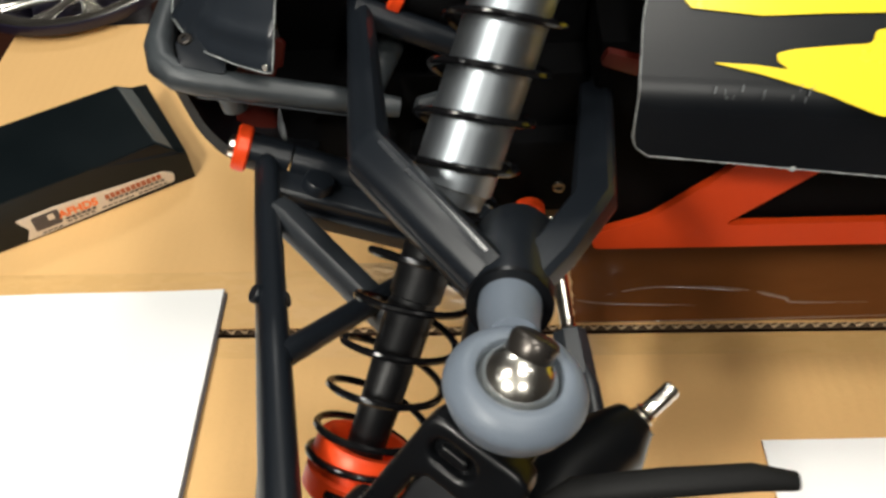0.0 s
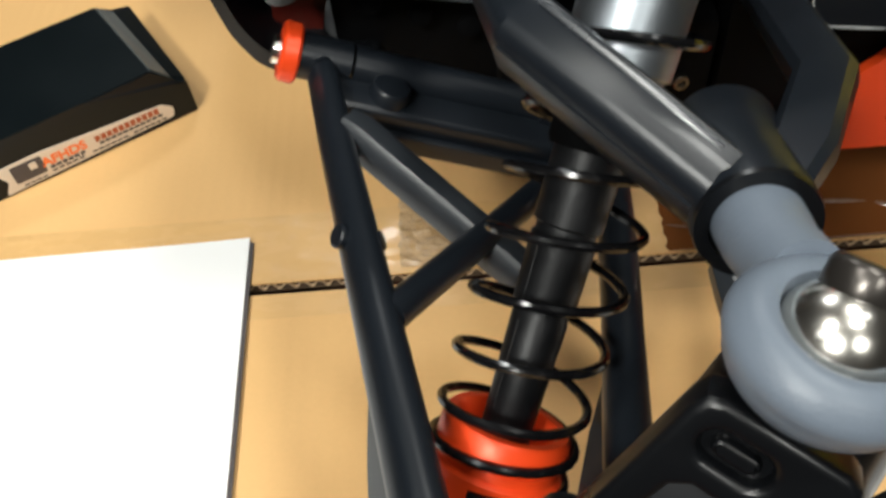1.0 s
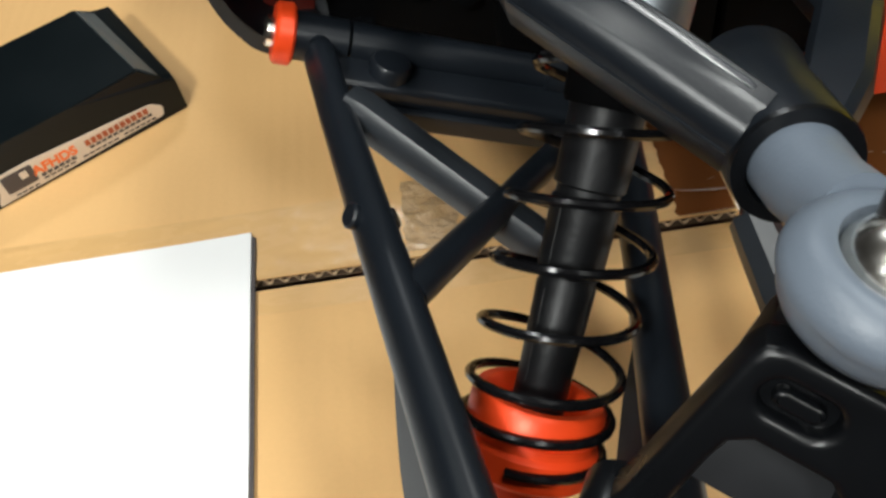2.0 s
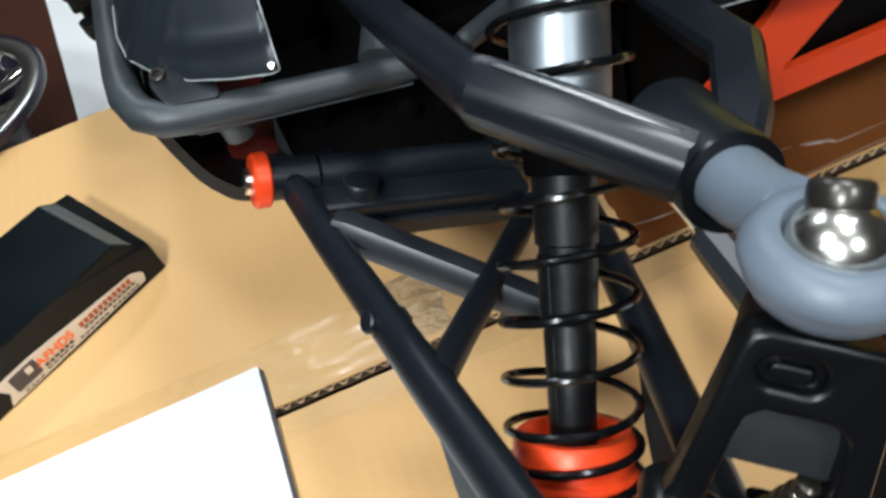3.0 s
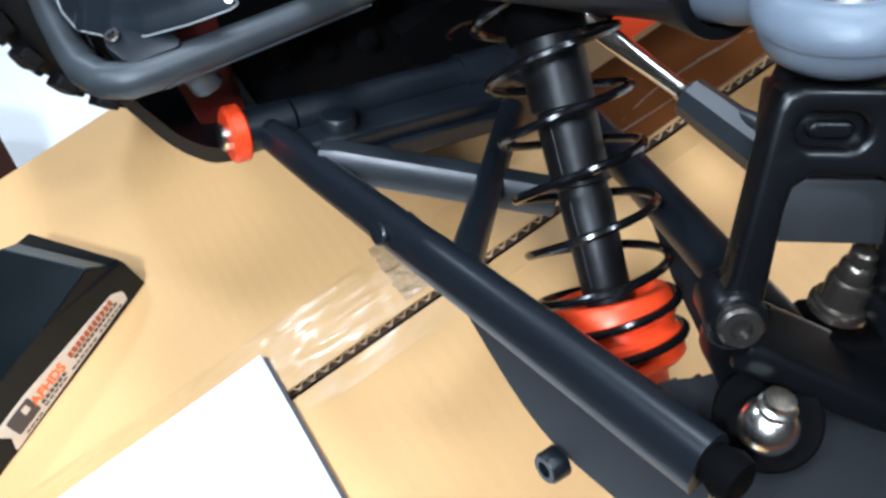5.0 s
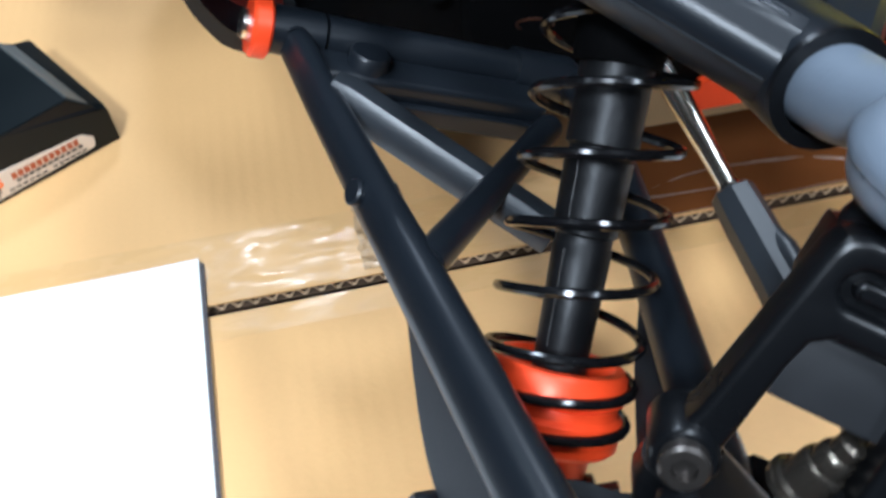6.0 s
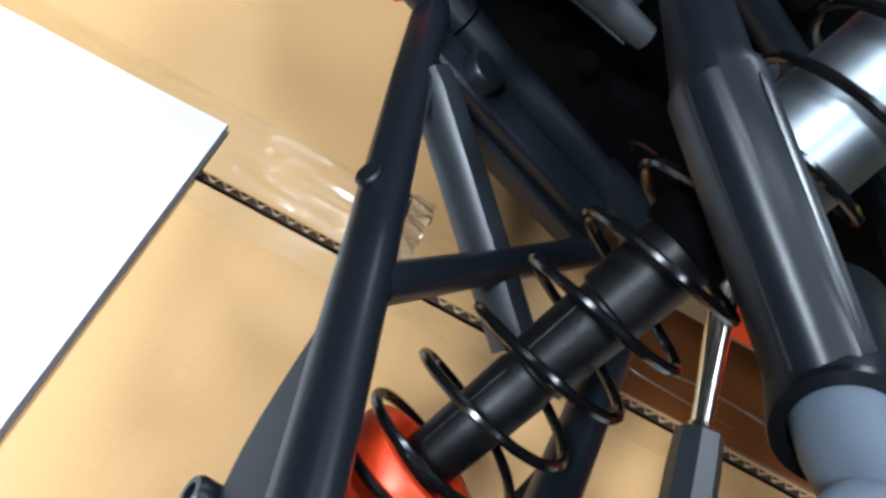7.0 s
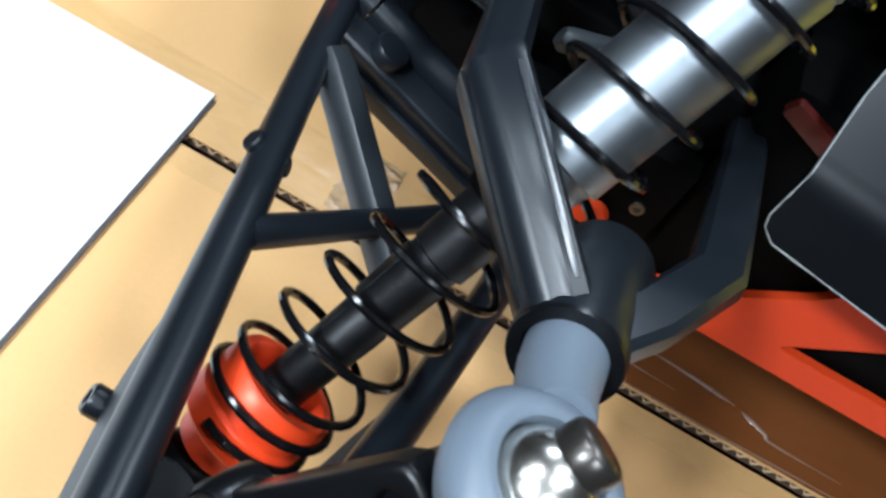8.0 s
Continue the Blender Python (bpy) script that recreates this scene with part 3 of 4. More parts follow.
# End cap in the near-black tone, so its shadow sits in the colour.
part("arm_end_cap", sweep([(0.0716, -0.1530, 0.1140), (0.0722, -0.1560, 0.1138), (0.0727, -0.1582, 0.1136), (0.0731, -0.1606, 0.1134), (0.0732, -0.1612, 0.1134)], [0.0034, 0.0036, 0.0044, 0.0040, 0.0026], 18, flat=1.1, up=(1, 0, 0)), SHADE_BLACK, arm, "dull black end cap")
part("flange", web(), PLASTIC, arm)
bolt("flange_screw", (0.0555, -0.1265, 0.0875), (-0.85, -0.1, 0.35), 0.0034, 0.0042, PLASTIC, arm)
bolt("stop_screw", (0.0534, -0.0735, 0.1152), (-0.75, -0.1, 0.66), 0.0027, 0.0022, PLASTIC, arm, socket=False)
bolt("stop_screw", (0.0590, -0.0745, 0.1140), (0.8, 0.1, 0.2), 0.0023, 0.0022, PLASTIC, arm, socket=False)
gus = prism(rounded([(-0.001, 0.004), (0.0075, -0.030), (0.030, -0.034), (0.037, -0.022), (0.034, -0.002), (0.0230, 0.0030), (0.0140, 0.0040), (0.0085, 0.0072), (0.003, 0.0085)], 0.004), -0.0035, 0.0035, 0.0012)
gus.transform(basis((0.0692, -0.1425, 0.1030), (1, 0, -0.12), (0, 1, 0.16)))
# Plate gets the dull nylon in place of the shade under the hub.
part("outer_plate", gus, MATT, arm)
flange_rows = [(V((0.1132, -0.074, 0.0930)), 0.0), (V((0.1110, -0.088, 0.0948)), 0.35), (V((0.1080, -0.104, 0.0957)), 0.75), (V((0.1052, -0.120, 0.0967)), 1.0), (V((0.1020, -0.138, 0.0993)), 1.1)]
bm = bmesh.new()
rows = []
for q, k in flange_rows:
    low = q + V((-0.0105, -0.003, -0.0125)) * k
    rows.append([bm.verts.new(w) for w in (q, low, low + V((0.0018, 0, -0.0012)), q + V((0.0018, 0, -0.0012)))])
for a, b in zip(rows, rows[1:]):
    for k in range(4):
        bm.faces.new((a[k], a[(k + 1) % 4], b[(k + 1) % 4], b[k]))
bm.faces.new(rows[0])
bm.faces.new(rows[-1][::-1])
part("rear_flange", bm, PLASTIC, arm)

# orange bush, screw and hinge tube
bush = part("hinge_bush", lathe(TUBE0, TUBE1, [(-0.0022, 0.003), (-0.0022, 0.0066), (-0.0014, 0.0074), (0.0018, 0.0074), (0.0025, 0.0066), (0.0025, 0.003)], 36), ORANGE, truck, "orange anodised bush")
bolt("hinge_screw", TUBE0 + TD * -0.0018, -TD, 0.0036, 0.0024, CHROME, bush, socket=False)
tube = part("hinge_tube", lathe(TUBE0, TUBE1, [(0.0158, 0.0), (0.0158, 0.0054), (0.0500, 0.0052), (0.0660, 0.0050), (0.0660, 0)]), PLASTIC, truck)
for k in range(3):
    bolt("moulded_pip", TUBE0 + TD * (0.022 + 0.013 * k) + V((0, 0.012, 0.012)), (0, -1, 0.2), 0.0030, 0.0008, SHADE_BLACK, tube, socket=False)

# shock absorber
A0, A1 = V((0.0838, -0.1078, 0.0990)), V((0.1075, -0.0655, 0.1505))
AX = (A1 - A0).normalized()
FRONT = V((0, -0.777, 0.63))
E1 = (FRONT - AX * FRONT.dot(AX)).normalized()
E2 = AX.cross(E1)
threads = [(0.1185 + 0.0011 * k, 0.0104 - 0.0006 * (k % 2)) for k in range(18)]
shock = part("shock_absorber", lathe(A0, A1, [(0.0620, 0.0), (0.0620, 0.0082), (0.0640, 0.0086), (0.0675, 0.0090), (0.0680, 0.0101), (0.1180, 0.0103)] + threads + [(0.1400, 0.0102), (0.1400, 0)], 48), SILVER, truck, "silver aluminium shock body")
part("sleeve", lathe(A0, A1, [(-0.012, 0.0), (-0.012, 0.0050), (0.004, 0.0051), (0.0205, 0.0055), (0.0210, 0.0052), (0.0225, 0.0052), (0.0230, 0.0060), (0.0365, 0.0063), (0.0370, 0.0058), (0.0385, 0.0058), (0.0390, 0.0066), (0.0560, 0.0068), (0.0560, 0)], 32), BOOT, shock, "black rubber sleeve")
part("mould_line", sweep([A0 + AX * s + (E1 * math.cos(-0.9) + E2 * math.sin(-0.9)) * r for s, r in ((0.002, 0.0051), (0.020, 0.0055))], 0.0002, 6), BOOT, shock)
part("mould_line", sweep([A0 + AX * s + (E1 * math.cos(-0.9) + E2 * math.sin(-0.9)) * r for s, r in ((0.0235, 0.0060), (0.036, 0.0063))], 0.0002, 6), BOOT, shock)
part("spring_perch", lathe(A0, A1, [(0.0530, 0.0060), (0.0530, 0.0078), (0.0540, 0.0082), (0.0620, 0.0086), (0.0640, 0.0086), (0.0640, 0.0060)], 32), SHADE_BLACK, shock)
part("spring_cup", lathe(A0, A1, [(-0.0235, 0.0), (-0.0235, 0.0066), (-0.0222, 0.0084), (-0.0175, 0.0088), (-0.0165, 0.0094), (-0.0160, 0.0122), (-0.0150, 0.0132), (-0.0098, 0.0133), (-0.0090, 0.0123), (-0.0072, 0.0121), (-0.0064, 0.0130), (-0.0018, 0.0128), (-0.0008, 0.0120), (-0.0008, 0.0103), (-0.0018, 0.0096), (-0.0090, 0.0090), (-0.0090, 0.0)], 48), ORANGE, shock, "orange anodised spring cup")
coil = []
for k in range(-62, 330):
    th = k / 30 * math.tau
    s = (0.0121 if k > 0 else 0.0058) * k / 30
    s += 0.0024 * max(0.0, min(1.0, (k + 45) / 45)) * (1 - max(s, 0.0) / 0.11)
    s = max(s, -0.0166 + 0.0016 * (k + 62) / 30)
    coil.append(A0 + AX * s + (E1 * math.cos(th) + E2 * math.sin(th)) * 0.0139)
part("coil_spring", sweep(coil, 0.00098, 8), SPRING, shock, "glossy black coil spring")
eye_at = A0 + AX * -0.0295
part("lower_eye", lathe(eye_at - V((0.006, 0, 0)), eye_at + V((0.006, 0, 0)), [(0, 0.0025), (0, 0.0058), (0.001, 0.0064), (0.011, 0.0064), (0.012, 0.0058), (0.012, 0.0025)], 28), BLACK, shock)
part("lower_pin", sweep([eye_at - V((0.009, 0, 0)), eye_at + V((0.016, -0.003, 0.003))], 0.0026, 14), STEEL, shock)
part("pin_washer", lathe(eye_at + V((0.0085, -0.0014, 0.0014)), eye_at + V((0.03, -0.005, 0.005)), [(0, 0), (0, 0.0050), (0.0012, 0.0052), (0.0016, 0.0046), (0.0034, 0.0042), (0.0038, 0.0030), (0.0038, 0)], 28), BLACK, shock)
part("top_cap", lathe(A0 + AX * 0.140, A0 + AX * 0.2, [(0, 0.0), (0, 0.0118), (0.006, 0.0118), (0.008, 0.0085), (0.012, 0.006), (0.012, 0)], 36), ORANGE, shock)

# upper wishbone
LEG = [(-0.0052, -0.0040), (-0.0038, -0.0055), (0.0000, -0.0060), (0.0042, -0.0054), (0.0056, -0.0036), (0.0060, 0.0000), (0.0056, 0.0030), (0.0044, 0.0052), (0.0026, 0.0063), (0.0008, 0.0067), (-0.0004, 0.0076), (-0.0031, 0.0075), (-0.0046, 0.0056), (-0.0056, 0.0030), (-0.0058, 0.0000)]
wish = part("upper_arm", bar([(0.0760, 0.0220, 0.1468), (0.0785, 0.0027, 0.1503), (0.0887, -0.0720, 0.1638), (0.0897, -0.0752, 0.1642), (0.1060, -0.0925, 0.1578), (0.1150, -0.1020, 0.1543)], LEG, [0.68, 0.68, 0.84, 0.97, 1.0, 0.98], (0, -0.25, 0.95)), PLASTIC, truck, "charcoal nylon upper wishbone")
part("mould_line", sweep([V((0.0893, -0.0748, 0.1643)) + V((-0.0046, -0.0040, 0.0010)), V((0.1150, -0.1020, 0.1543)) + V((-0.0046, -0.0040, 0.0012))], 0.00026, 6), PLASTIC, wish)
LEG_D = (V((0.1150, -0.1020, 0.1543)) - V((0.0897, -0.0752, 0.1642))).normalized()
LEG_N = (V((0, -0.25, 0.95)) - LEG_D * V((0, -0.25, 0.95)).dot(LEG_D)).normalized()
RIDGE_OFF = LEG_D.cross(LEG_N) * -0.0018 + LEG_N * 0.0074
STRAP = [(-0.00062, -0.0005), (0.00062, -0.0005)] + [(0.0040 * math.sin(w), 0.0040 * (math.cos(w) - 1) + 0.0003) for w in (0.155, 0.10, 0.05, 0.0, -0.05, -0.10, -0.155)]
RIDGE_UP = V((0, -0.25, 0.95))
# Strip added over the leg's ridge to carry its highlight.
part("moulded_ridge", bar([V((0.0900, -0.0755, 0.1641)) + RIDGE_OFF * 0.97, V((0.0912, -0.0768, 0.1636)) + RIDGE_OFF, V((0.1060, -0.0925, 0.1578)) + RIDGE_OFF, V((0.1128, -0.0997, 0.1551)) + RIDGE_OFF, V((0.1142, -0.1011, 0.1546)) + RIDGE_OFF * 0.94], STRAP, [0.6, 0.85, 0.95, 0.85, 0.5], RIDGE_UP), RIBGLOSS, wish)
REAR = [(-0.0056, -0.0030), (0.0056, -0.0030), (0.0060, -0.0018), (0.0058, 0.0018), (0.0042, 0.0034), (-0.0042, 0.0034), (-0.0058, 0.0018), (-0.0060, -0.0018)]
part("rear_leg", bar([(0.1515, 0.0180, 0.1182), (0.1440, -0.0420, 0.1400), (0.1397, -0.0768, 0.1520), (0.1292, -0.0962, 0.1560), (0.1240, -0.1025, 0.1560)], REAR, [0.84, 0.84, 0.86, 0.84, 0.84], (-0.25, 0, 1)), PLASTIC, wish)
SK0, SK1 = V((0.1218, -0.0825, 0.1462)), V((0.1195, -0.1092, 0.1542))
SL = (SK1 - SK0).length
part("socket", lathe(SK0, SK1, [(-0.002, 0), (-0.0018, 0.0060), (-0.0008, 0.0085), (0.001, 0.0093), (SL - 0.0022, 0.0093), (SL, 0.0090), (SL, 0.0072), (SL - 0.004, 0.0070), (SL - 0.004, 0)], 40), PLASTIC, wish)
part("socket_lip", lathe(SK0, SK1, [(SL - 0.0006, 0.0084), (SL - 0.0006, 0.0093), (SL + 0.0003, 0.0091), (SL + 0.0003, 0.0070), (SL - 0.0006, 0.0070)], 40), BLACK, wish)

# grey rod end with its pivot ball
BALL = V((0.1199, -0.1335, 0.1662))
EYE_UP = V((0.19, 0.08, 0.975)).normalized()
EYE_C = BALL + V((0.0, -0.0012, -0.0034))
rod_end = part("rod_end", lathe(EYE_C, EYE_C + EYE_UP, [(-0.0060, 0.0074), (-0.0062, 0.0098), (-0.0056, 0.0112), (-0.0040, 0.0121), (-0.0022, 0.0126), (-0.0012, 0.0127), (-0.0010, 0.0132), (-0.0004, 0.0134), (0.0006, 0.0133), (0.0016, 0.0129), (0.0034, 0.0116), (0.0043, 0.0102), (0.0045, 0.0090), (0.0041, 0.0081), (0.0030, 0.0078), (-0.0030, 0.0078), (-0.0060, 0.0074)], 64), GREY, truck, "pale grey nylon rod end")
part("shank", sweep([SK1 - (SK1 - SK0).normalized() * 0.004, SK1 + V((-0.0002, -0.004, 0.0020)), SK1 + V((-0.0003, -0.0085, 0.0040)), EYE_C + V((-0.0002, 0.0100, -0.0006))], [0.0067, 0.0065, 0.0060, 0.0054], 28), GREY, rod_end)
for k in range(3):
    c = SK1 + V((0.0001, -0.0040 - 0.0014 * k, 0.0021 + 0.0007 * k))
    part("moulded_rib", sweep([c + V((math.sin(a) * 0.0066, -math.cos(a) * 0.0024, math.cos(a) * 0.0062)) for a in (-0.1, 0.15, 0.4, 0.65)], 0.00028, 6), GREY, rod_end)
BC = EYE_C + EYE_UP * 0.0006
part("pivot_ball", lathe(BC - EYE_UP * 0.0077, BC + EYE_UP, [(0.0154 * (1 - math.cos(k / 20 * math.pi)) / 2, 0.0077 * math.sin(k / 20 * math.pi)) for k in range(21)], 40), CHROME, rod_end, "polished steel ball")
CAPD = V((0.40, 0.52, 0.60)).normalized()
CAPB = BALL + V((0.0009, 0.0002, -0.0006))
part("ball_shaft", lathe(CAPB + CAPD * -0.0010, CAPB + CAPD, [(0, 0), (0, 0.0034), (0.0030, 0.0034), (0.0034, 0.0044), (0.0042, 0.0047), (0.0072, 0.0047), (0.0080, 0.0043), (0.0084, 0.0036), (0.0084, 0)], 32), GUN, rod_end, "dull gunmetal ball shaft end")
# Small near-black plug stands for the shade in the grub screw hole.
part("grub_hole_shade", lathe((0.1212, -0.1253, 0.1640), (0.1218, -0.1262, 0.1680), [(0, 0), (0, 0.0010), (0.0014, 0.0010), (0.0014, 0)], 16), SHADE_BLACK, rod_end)

# steering hub
HB = V((0.0862, -0.1466, 0.1308))
HU, HV = V((0.796, -0.537, -0.279)), V((0.476, 0.272, 0.836))
HM = basis(HB, HU, HV)
UC, SLOT_U, SLOT_V = 0.0130, 0.0098, 0.0293


def arch():
    """The hub carrier: two legs under a slotted bridge, cut as one plate with a window."""
    left = [(-0.0034, -0.002), (-0.0026, 0.002), (-0.0012, 0.0066), (0.0008, 0.0250), (0.0016, 0.0322), (0.0026, 0.0345), (0.0050, 0.0356)]
    inner = [(0.0034, -0.002), (0.0042, 0.0040), (0.0050, 0.0170), (0.0057, 0.0208), (0.0080, 0.0226)]
    mirror = lambda pts: [(2 * UC - u, v) for u, v in reversed(pts)]
    return left + mirror(left) + mirror(inner)[::-1] + inner[::-1]


def lozenge(a, b, n=32):
    """The slot's rounded outline, half-width a and half-height b."""
    return [(SLOT_U + (a - b) * (1 if math.cos(w) > 0 else -1) + b * math.cos(w), SLOT_V + b * math.sin(w)) for w in [(k + 0.5) / n * math.tau for k in range(n)]]


def pierced(outline, hole, z0, z1, bevel, m):
    """A plate with one opening, its rims rounded on both faces."""
    bm = bmesh.new()
    loops = [[bm.verts.new((x, y, z0)) for x, y in o] for o in (outline, hole)]
    edges = [bm.edges.new((a[i], a[(i + 1) % len(a)])) for a in loops for i in range(len(a))]
    bmesh.ops.triangle_fill(bm, use_beauty=True, use_dissolve=False, edges=edges)
    ex = bmesh.ops.extrude_face_region(bm, geom=bm.faces[:])
    for v in [g for g in ex["geom"] if isinstance(g, bmesh.types.BMVert)]:
        v.co.z = z1
    bmesh.ops.recalc_face_normals(bm, faces=bm.faces[:])
    rims = [e for e in bm.edges if len(e.link_faces) == 2 and e.calc_face_angle() > 1.2 and abs(e.verts[0].co.z - e.verts[1].co.z) < 1e-7]
    bmesh.ops.bevel(bm, geom=rims, offset=bevel, segments=4, affect="EDGES", profile=0.5)
    bm.transform(m)
    return bm


hub = part("hub_carrier", pierced(arch(), lozenge(0.0048, 0.0026), -0.0075, 0.0, 0.0013, HM), BLACK, truck, "black moulded hub carrier")
part("upper_boss", block(0.0040, 2 * UC - 0.0040, 0.0235, 0.0335, -0.0190, -0.0070, 0.0015, HM), BLACK, hub)
part("slot_floor", prism(lozenge(0.0050, 0.0028), -0.0040, -0.0026, 0.0, 2, HM), BLACK, hub)
part("slot_key", prism(lozenge(0.0032, 0.0012), -0.0028, -0.0006, 0.0006, 3, HM), BLACK, hub)
for u in (0.0, 2 * UC):
    c = HM @ V((u, 0, 0.0))
    n = HM.to_3x3() @ V((0, 0, 1))
    part("boss", lathe(c - n * 0.009, c + n, [(0, 0), (0, 0.0047), (0.0098, 0.0047), (0.0106, 0.0041), (0.0106, 0)], 28), BLACK, hub)
    bolt("boss_screw", c + n * 0.0012, n, 0.0034, 0.0026, GUN, hub)
part("bearing_block", block(0.0052, 2 * UC - 0.0044, 0.0108, 0.0210, -0.0130, -0.0045, 0.0006, HM), SATIN, hub, "satin grey bearing block")
part("ball_seat", lathe(BALL - EYE_UP * 0.0155, BALL, [(0, 0), (0, 0.0085), (0.004, 0.0072), (0.0070, 0.0060), (0.0070, 0)], 28), BLACK, hub)
nn = (HM.to_3x3() @ V((0.10, 1, 0.30))).normalized()
SLAB = basis(HM @ V((0.0050, -0.0078, -0.0045)), HM @ V((0.0268, -0.0168, -0.0050)) - HM @ V((0.0066, -0.0078, -0.0045)), nn)
part("knuckle", block(-0.0010, 0.0330, -0.0065, 0.0, -0.0150, 0.0, 0.0024, SLAB, 4), BLACK, hub)
# Block added to fill the dark gap beyond the knuckle with shade colour.
part("shade_block", block(0.0190, 0.0480, -0.0300, -0.0110, -0.0320, -0.0145, 0.0020, HM, 3), SHADE_BLACK, hub, "black block added to fill the dark gap beside the hub")
nc = HM @ V((0.0186, -0.0016, -0.0090))
part("lock_nut", lathe(nc, nc + nn, [(0, 0), (0, 0.0043), (0.0012, 0.0045), (0.0015, 0.0038), (0.0022, 0.0036), (0.0052, 0.0036), (0.0060, 0.0033), (0.0062, 0.0029), (0.0082, 0.0028), (0.0089, 0.0025), (0.0092, 0.0022), (0.0112, 0.0021), (0.0116, 0.0016), (0.0116, 0)], 24), STEEL, hub, "dark steel lock nut with its washer")
part("nut_washer", lathe(nc - nn * 0.0006, nc + nn, [(0, 0), (0, 0.0049), (0.0010, 0.0049), (0.0010, 0)], 28), STEEL, hub)
lb = V((0.0838, -0.1548, 0.1105))
rd = V((-0.2, -0.35, 0.9)).normalized()
# Dark disc behind the ball: painted shade of the hole it sits in.
part("recess_shade_disc", lathe(lb - rd * 0.0036 + V((0.001, 0.001, 0)), lb + V((0.001, 0.001, 0)), [(0, 0), (0, 0.0086), (0.0008, 0.0090), (0.0012, 0.0086), (0.0012, 0)], 36), SHADE_BLACK, hub)
part("lower_ball", lathe(lb - V((0, 0, 0.0050)), lb, [(0.0100 * (1 - math.cos(k / 14 * math.pi)) / 2, 0.0050 * math.sin(k / 14 * math.pi)) for k in range(15)], 28), CHROME, hub, "polished steel lower ball")
part("ball_collar", lathe(lb, lb + nn, [(0.0042, 0.0), (0.0042, 0.0032), (0.0050, 0.0032), (0.0053, 0.0026), (0.0066, 0.0026), (0.0066, 0)], 24), CHROME, hub)
part("lower_yoke", sweep([HM @ V((0.002, -0.006, -0.010)), HM @ V((0.004, -0.012, -0.016)), HM @ V((0.0075, -0.021, -0.016))], [0.0045, 0.0050, 0.0040], 14), BLACK, hub)
part("steering_arm", sweep([HM @ V((0.0310, 0.006, -0.012)), (0.1300, -0.1300, 0.1150), (0.1430, -0.1180, 0.1130), (0.1485, -0.1125, 0.1140)], [0.0070, 0.0100, 0.0090, 0.0056], 16), BLACK, hub)
PIN = V((0.1585, -0.1061, 0.1190))
pd = (PIN - V((0.1470, -0.1140, 0.1120))).normalized()
part("arm_stud", lathe(PIN - pd * 0.016, PIN, [(0, 0), (0, 0.0034), (0.003, 0.0034), (0.0032, 0.0026), (0.0040, 0.0031), (0.0046, 0.0026), (0.0054, 0.0031), (0.0060, 0.0026), (0.0068, 0.0031), (0.0075, 0.0022), (0.0150, 0.0022), (0.0158, 0.0016), (0.0158, 0)], 20), CHROME, hub, "threaded steel stud")
part("stud_sleeve", lathe(PIN - pd * 0.020, PIN, [(0, 0), (0, 0.0052), (0.0085, 0.0048), (0.0085, 0.0035)], 20), BLACK, hub)
part("hub_lever", sweep([HM @ V((0.0260, 0.020, -0.006)), (0.1300, -0.1490, 0.1510), (0.1450, -0.1500, 0.1560), (0.1600, -0.1495, 0.1570), (0.1680, -0.1490, 0.1545)], [0.0026, 0.0028, 0.0028, 0.0026, 0.0018], 12, flat=0.7), RUBBER, hub, "dark hub lever")

# steering link
LJ, LD = V((0.1380, -0.0668, 0.0881)), V((0.111, -0.960, -0.2576)).normalized()
link = part("tie_rod", sweep([LJ - LD * 0.037, LJ - LD * 0.026, LJ - LD * 0.008, LJ + LD * 0.002], [0.0033, 0.0031, 0.0024, 0.0022], 24), ROD, truck, "polished steel steering link")
part("link_collar", lathe(LJ - LD * 0.0016, LJ, [(0, 0), (0, 0.0027), (0.0016, 0.0030), (0.0016, 0)], 20), ROD, link)
end_bm = sweep([LJ, LJ + LD * 0.0006, LJ + LD * 0.008, LJ + LD * 0.020, LJ + LD * 0.034, LJ + LD * 0.040], [0.0046, 0.0052, 0.0056, 0.0058, 0.0062, 0.0066], 8, up=(0.9, 0, 0.4))
link_end = part("link_end", end_bm, WORN, link, "charcoal nylon link end")
sd = (V((0.55, 0, 0.84)) - LD * V((0.55, 0, 0.84)).dot(LD)).normalized()
part("link_pad", sweep([LJ + LD * 0.010 + sd * 0.0036, LJ + LD * 0.018 + sd * 0.0042, LJ + LD * 0.030 + sd * 0.0040], [0.0012, 0.0030, 0.0034], 14), WORN, link_end)

# bumper, skid plate and front shell
bump = part("bumper", sweep([(0.0890, -0.0127, 0.1293), (0.0800, -0.0133, 0.1316), (0.0320, -0.0167, 0.1440), (0.0260, -0.0160, 0.1455), (0.0210, -0.0120, 0.1468), (0.0182, -0.0040, 0.1475), (0.0174, 0.0060, 0.1477), (0.0170, 0.0300, 0.1478), (0.0171, 0.0560, 0.1477), (0.0178, 0.0630, 0.1475), (0.0200, 0.0680, 0.1469), (0.0240, 0.0712, 0.1460), (0.0300, 0.0725, 0.1445)], [0.0030, 0.0038, 0.0042, 0.0043, 0.0043, 0.0043, 0.0042, 0.0042, 0.0042, 0.0042, 0.0042, 0.0042, 0.0042], 20), BUMPER, truck, "charcoal tubular front bumper")
part("seam_ridge", sweep([(0.0850, -0.0172, 0.1283), (0.0320, -0.0210, 0.1416)], 0.00032, 6), WORN, bump)
part("cross_tube", sweep([(0.0300, -0.0140, 0.1440), (0.0360, 0.0080, 0.1440), (0.0380, 0.0450, 0.1440)], 0.0042, 12), BUMPER, bump)
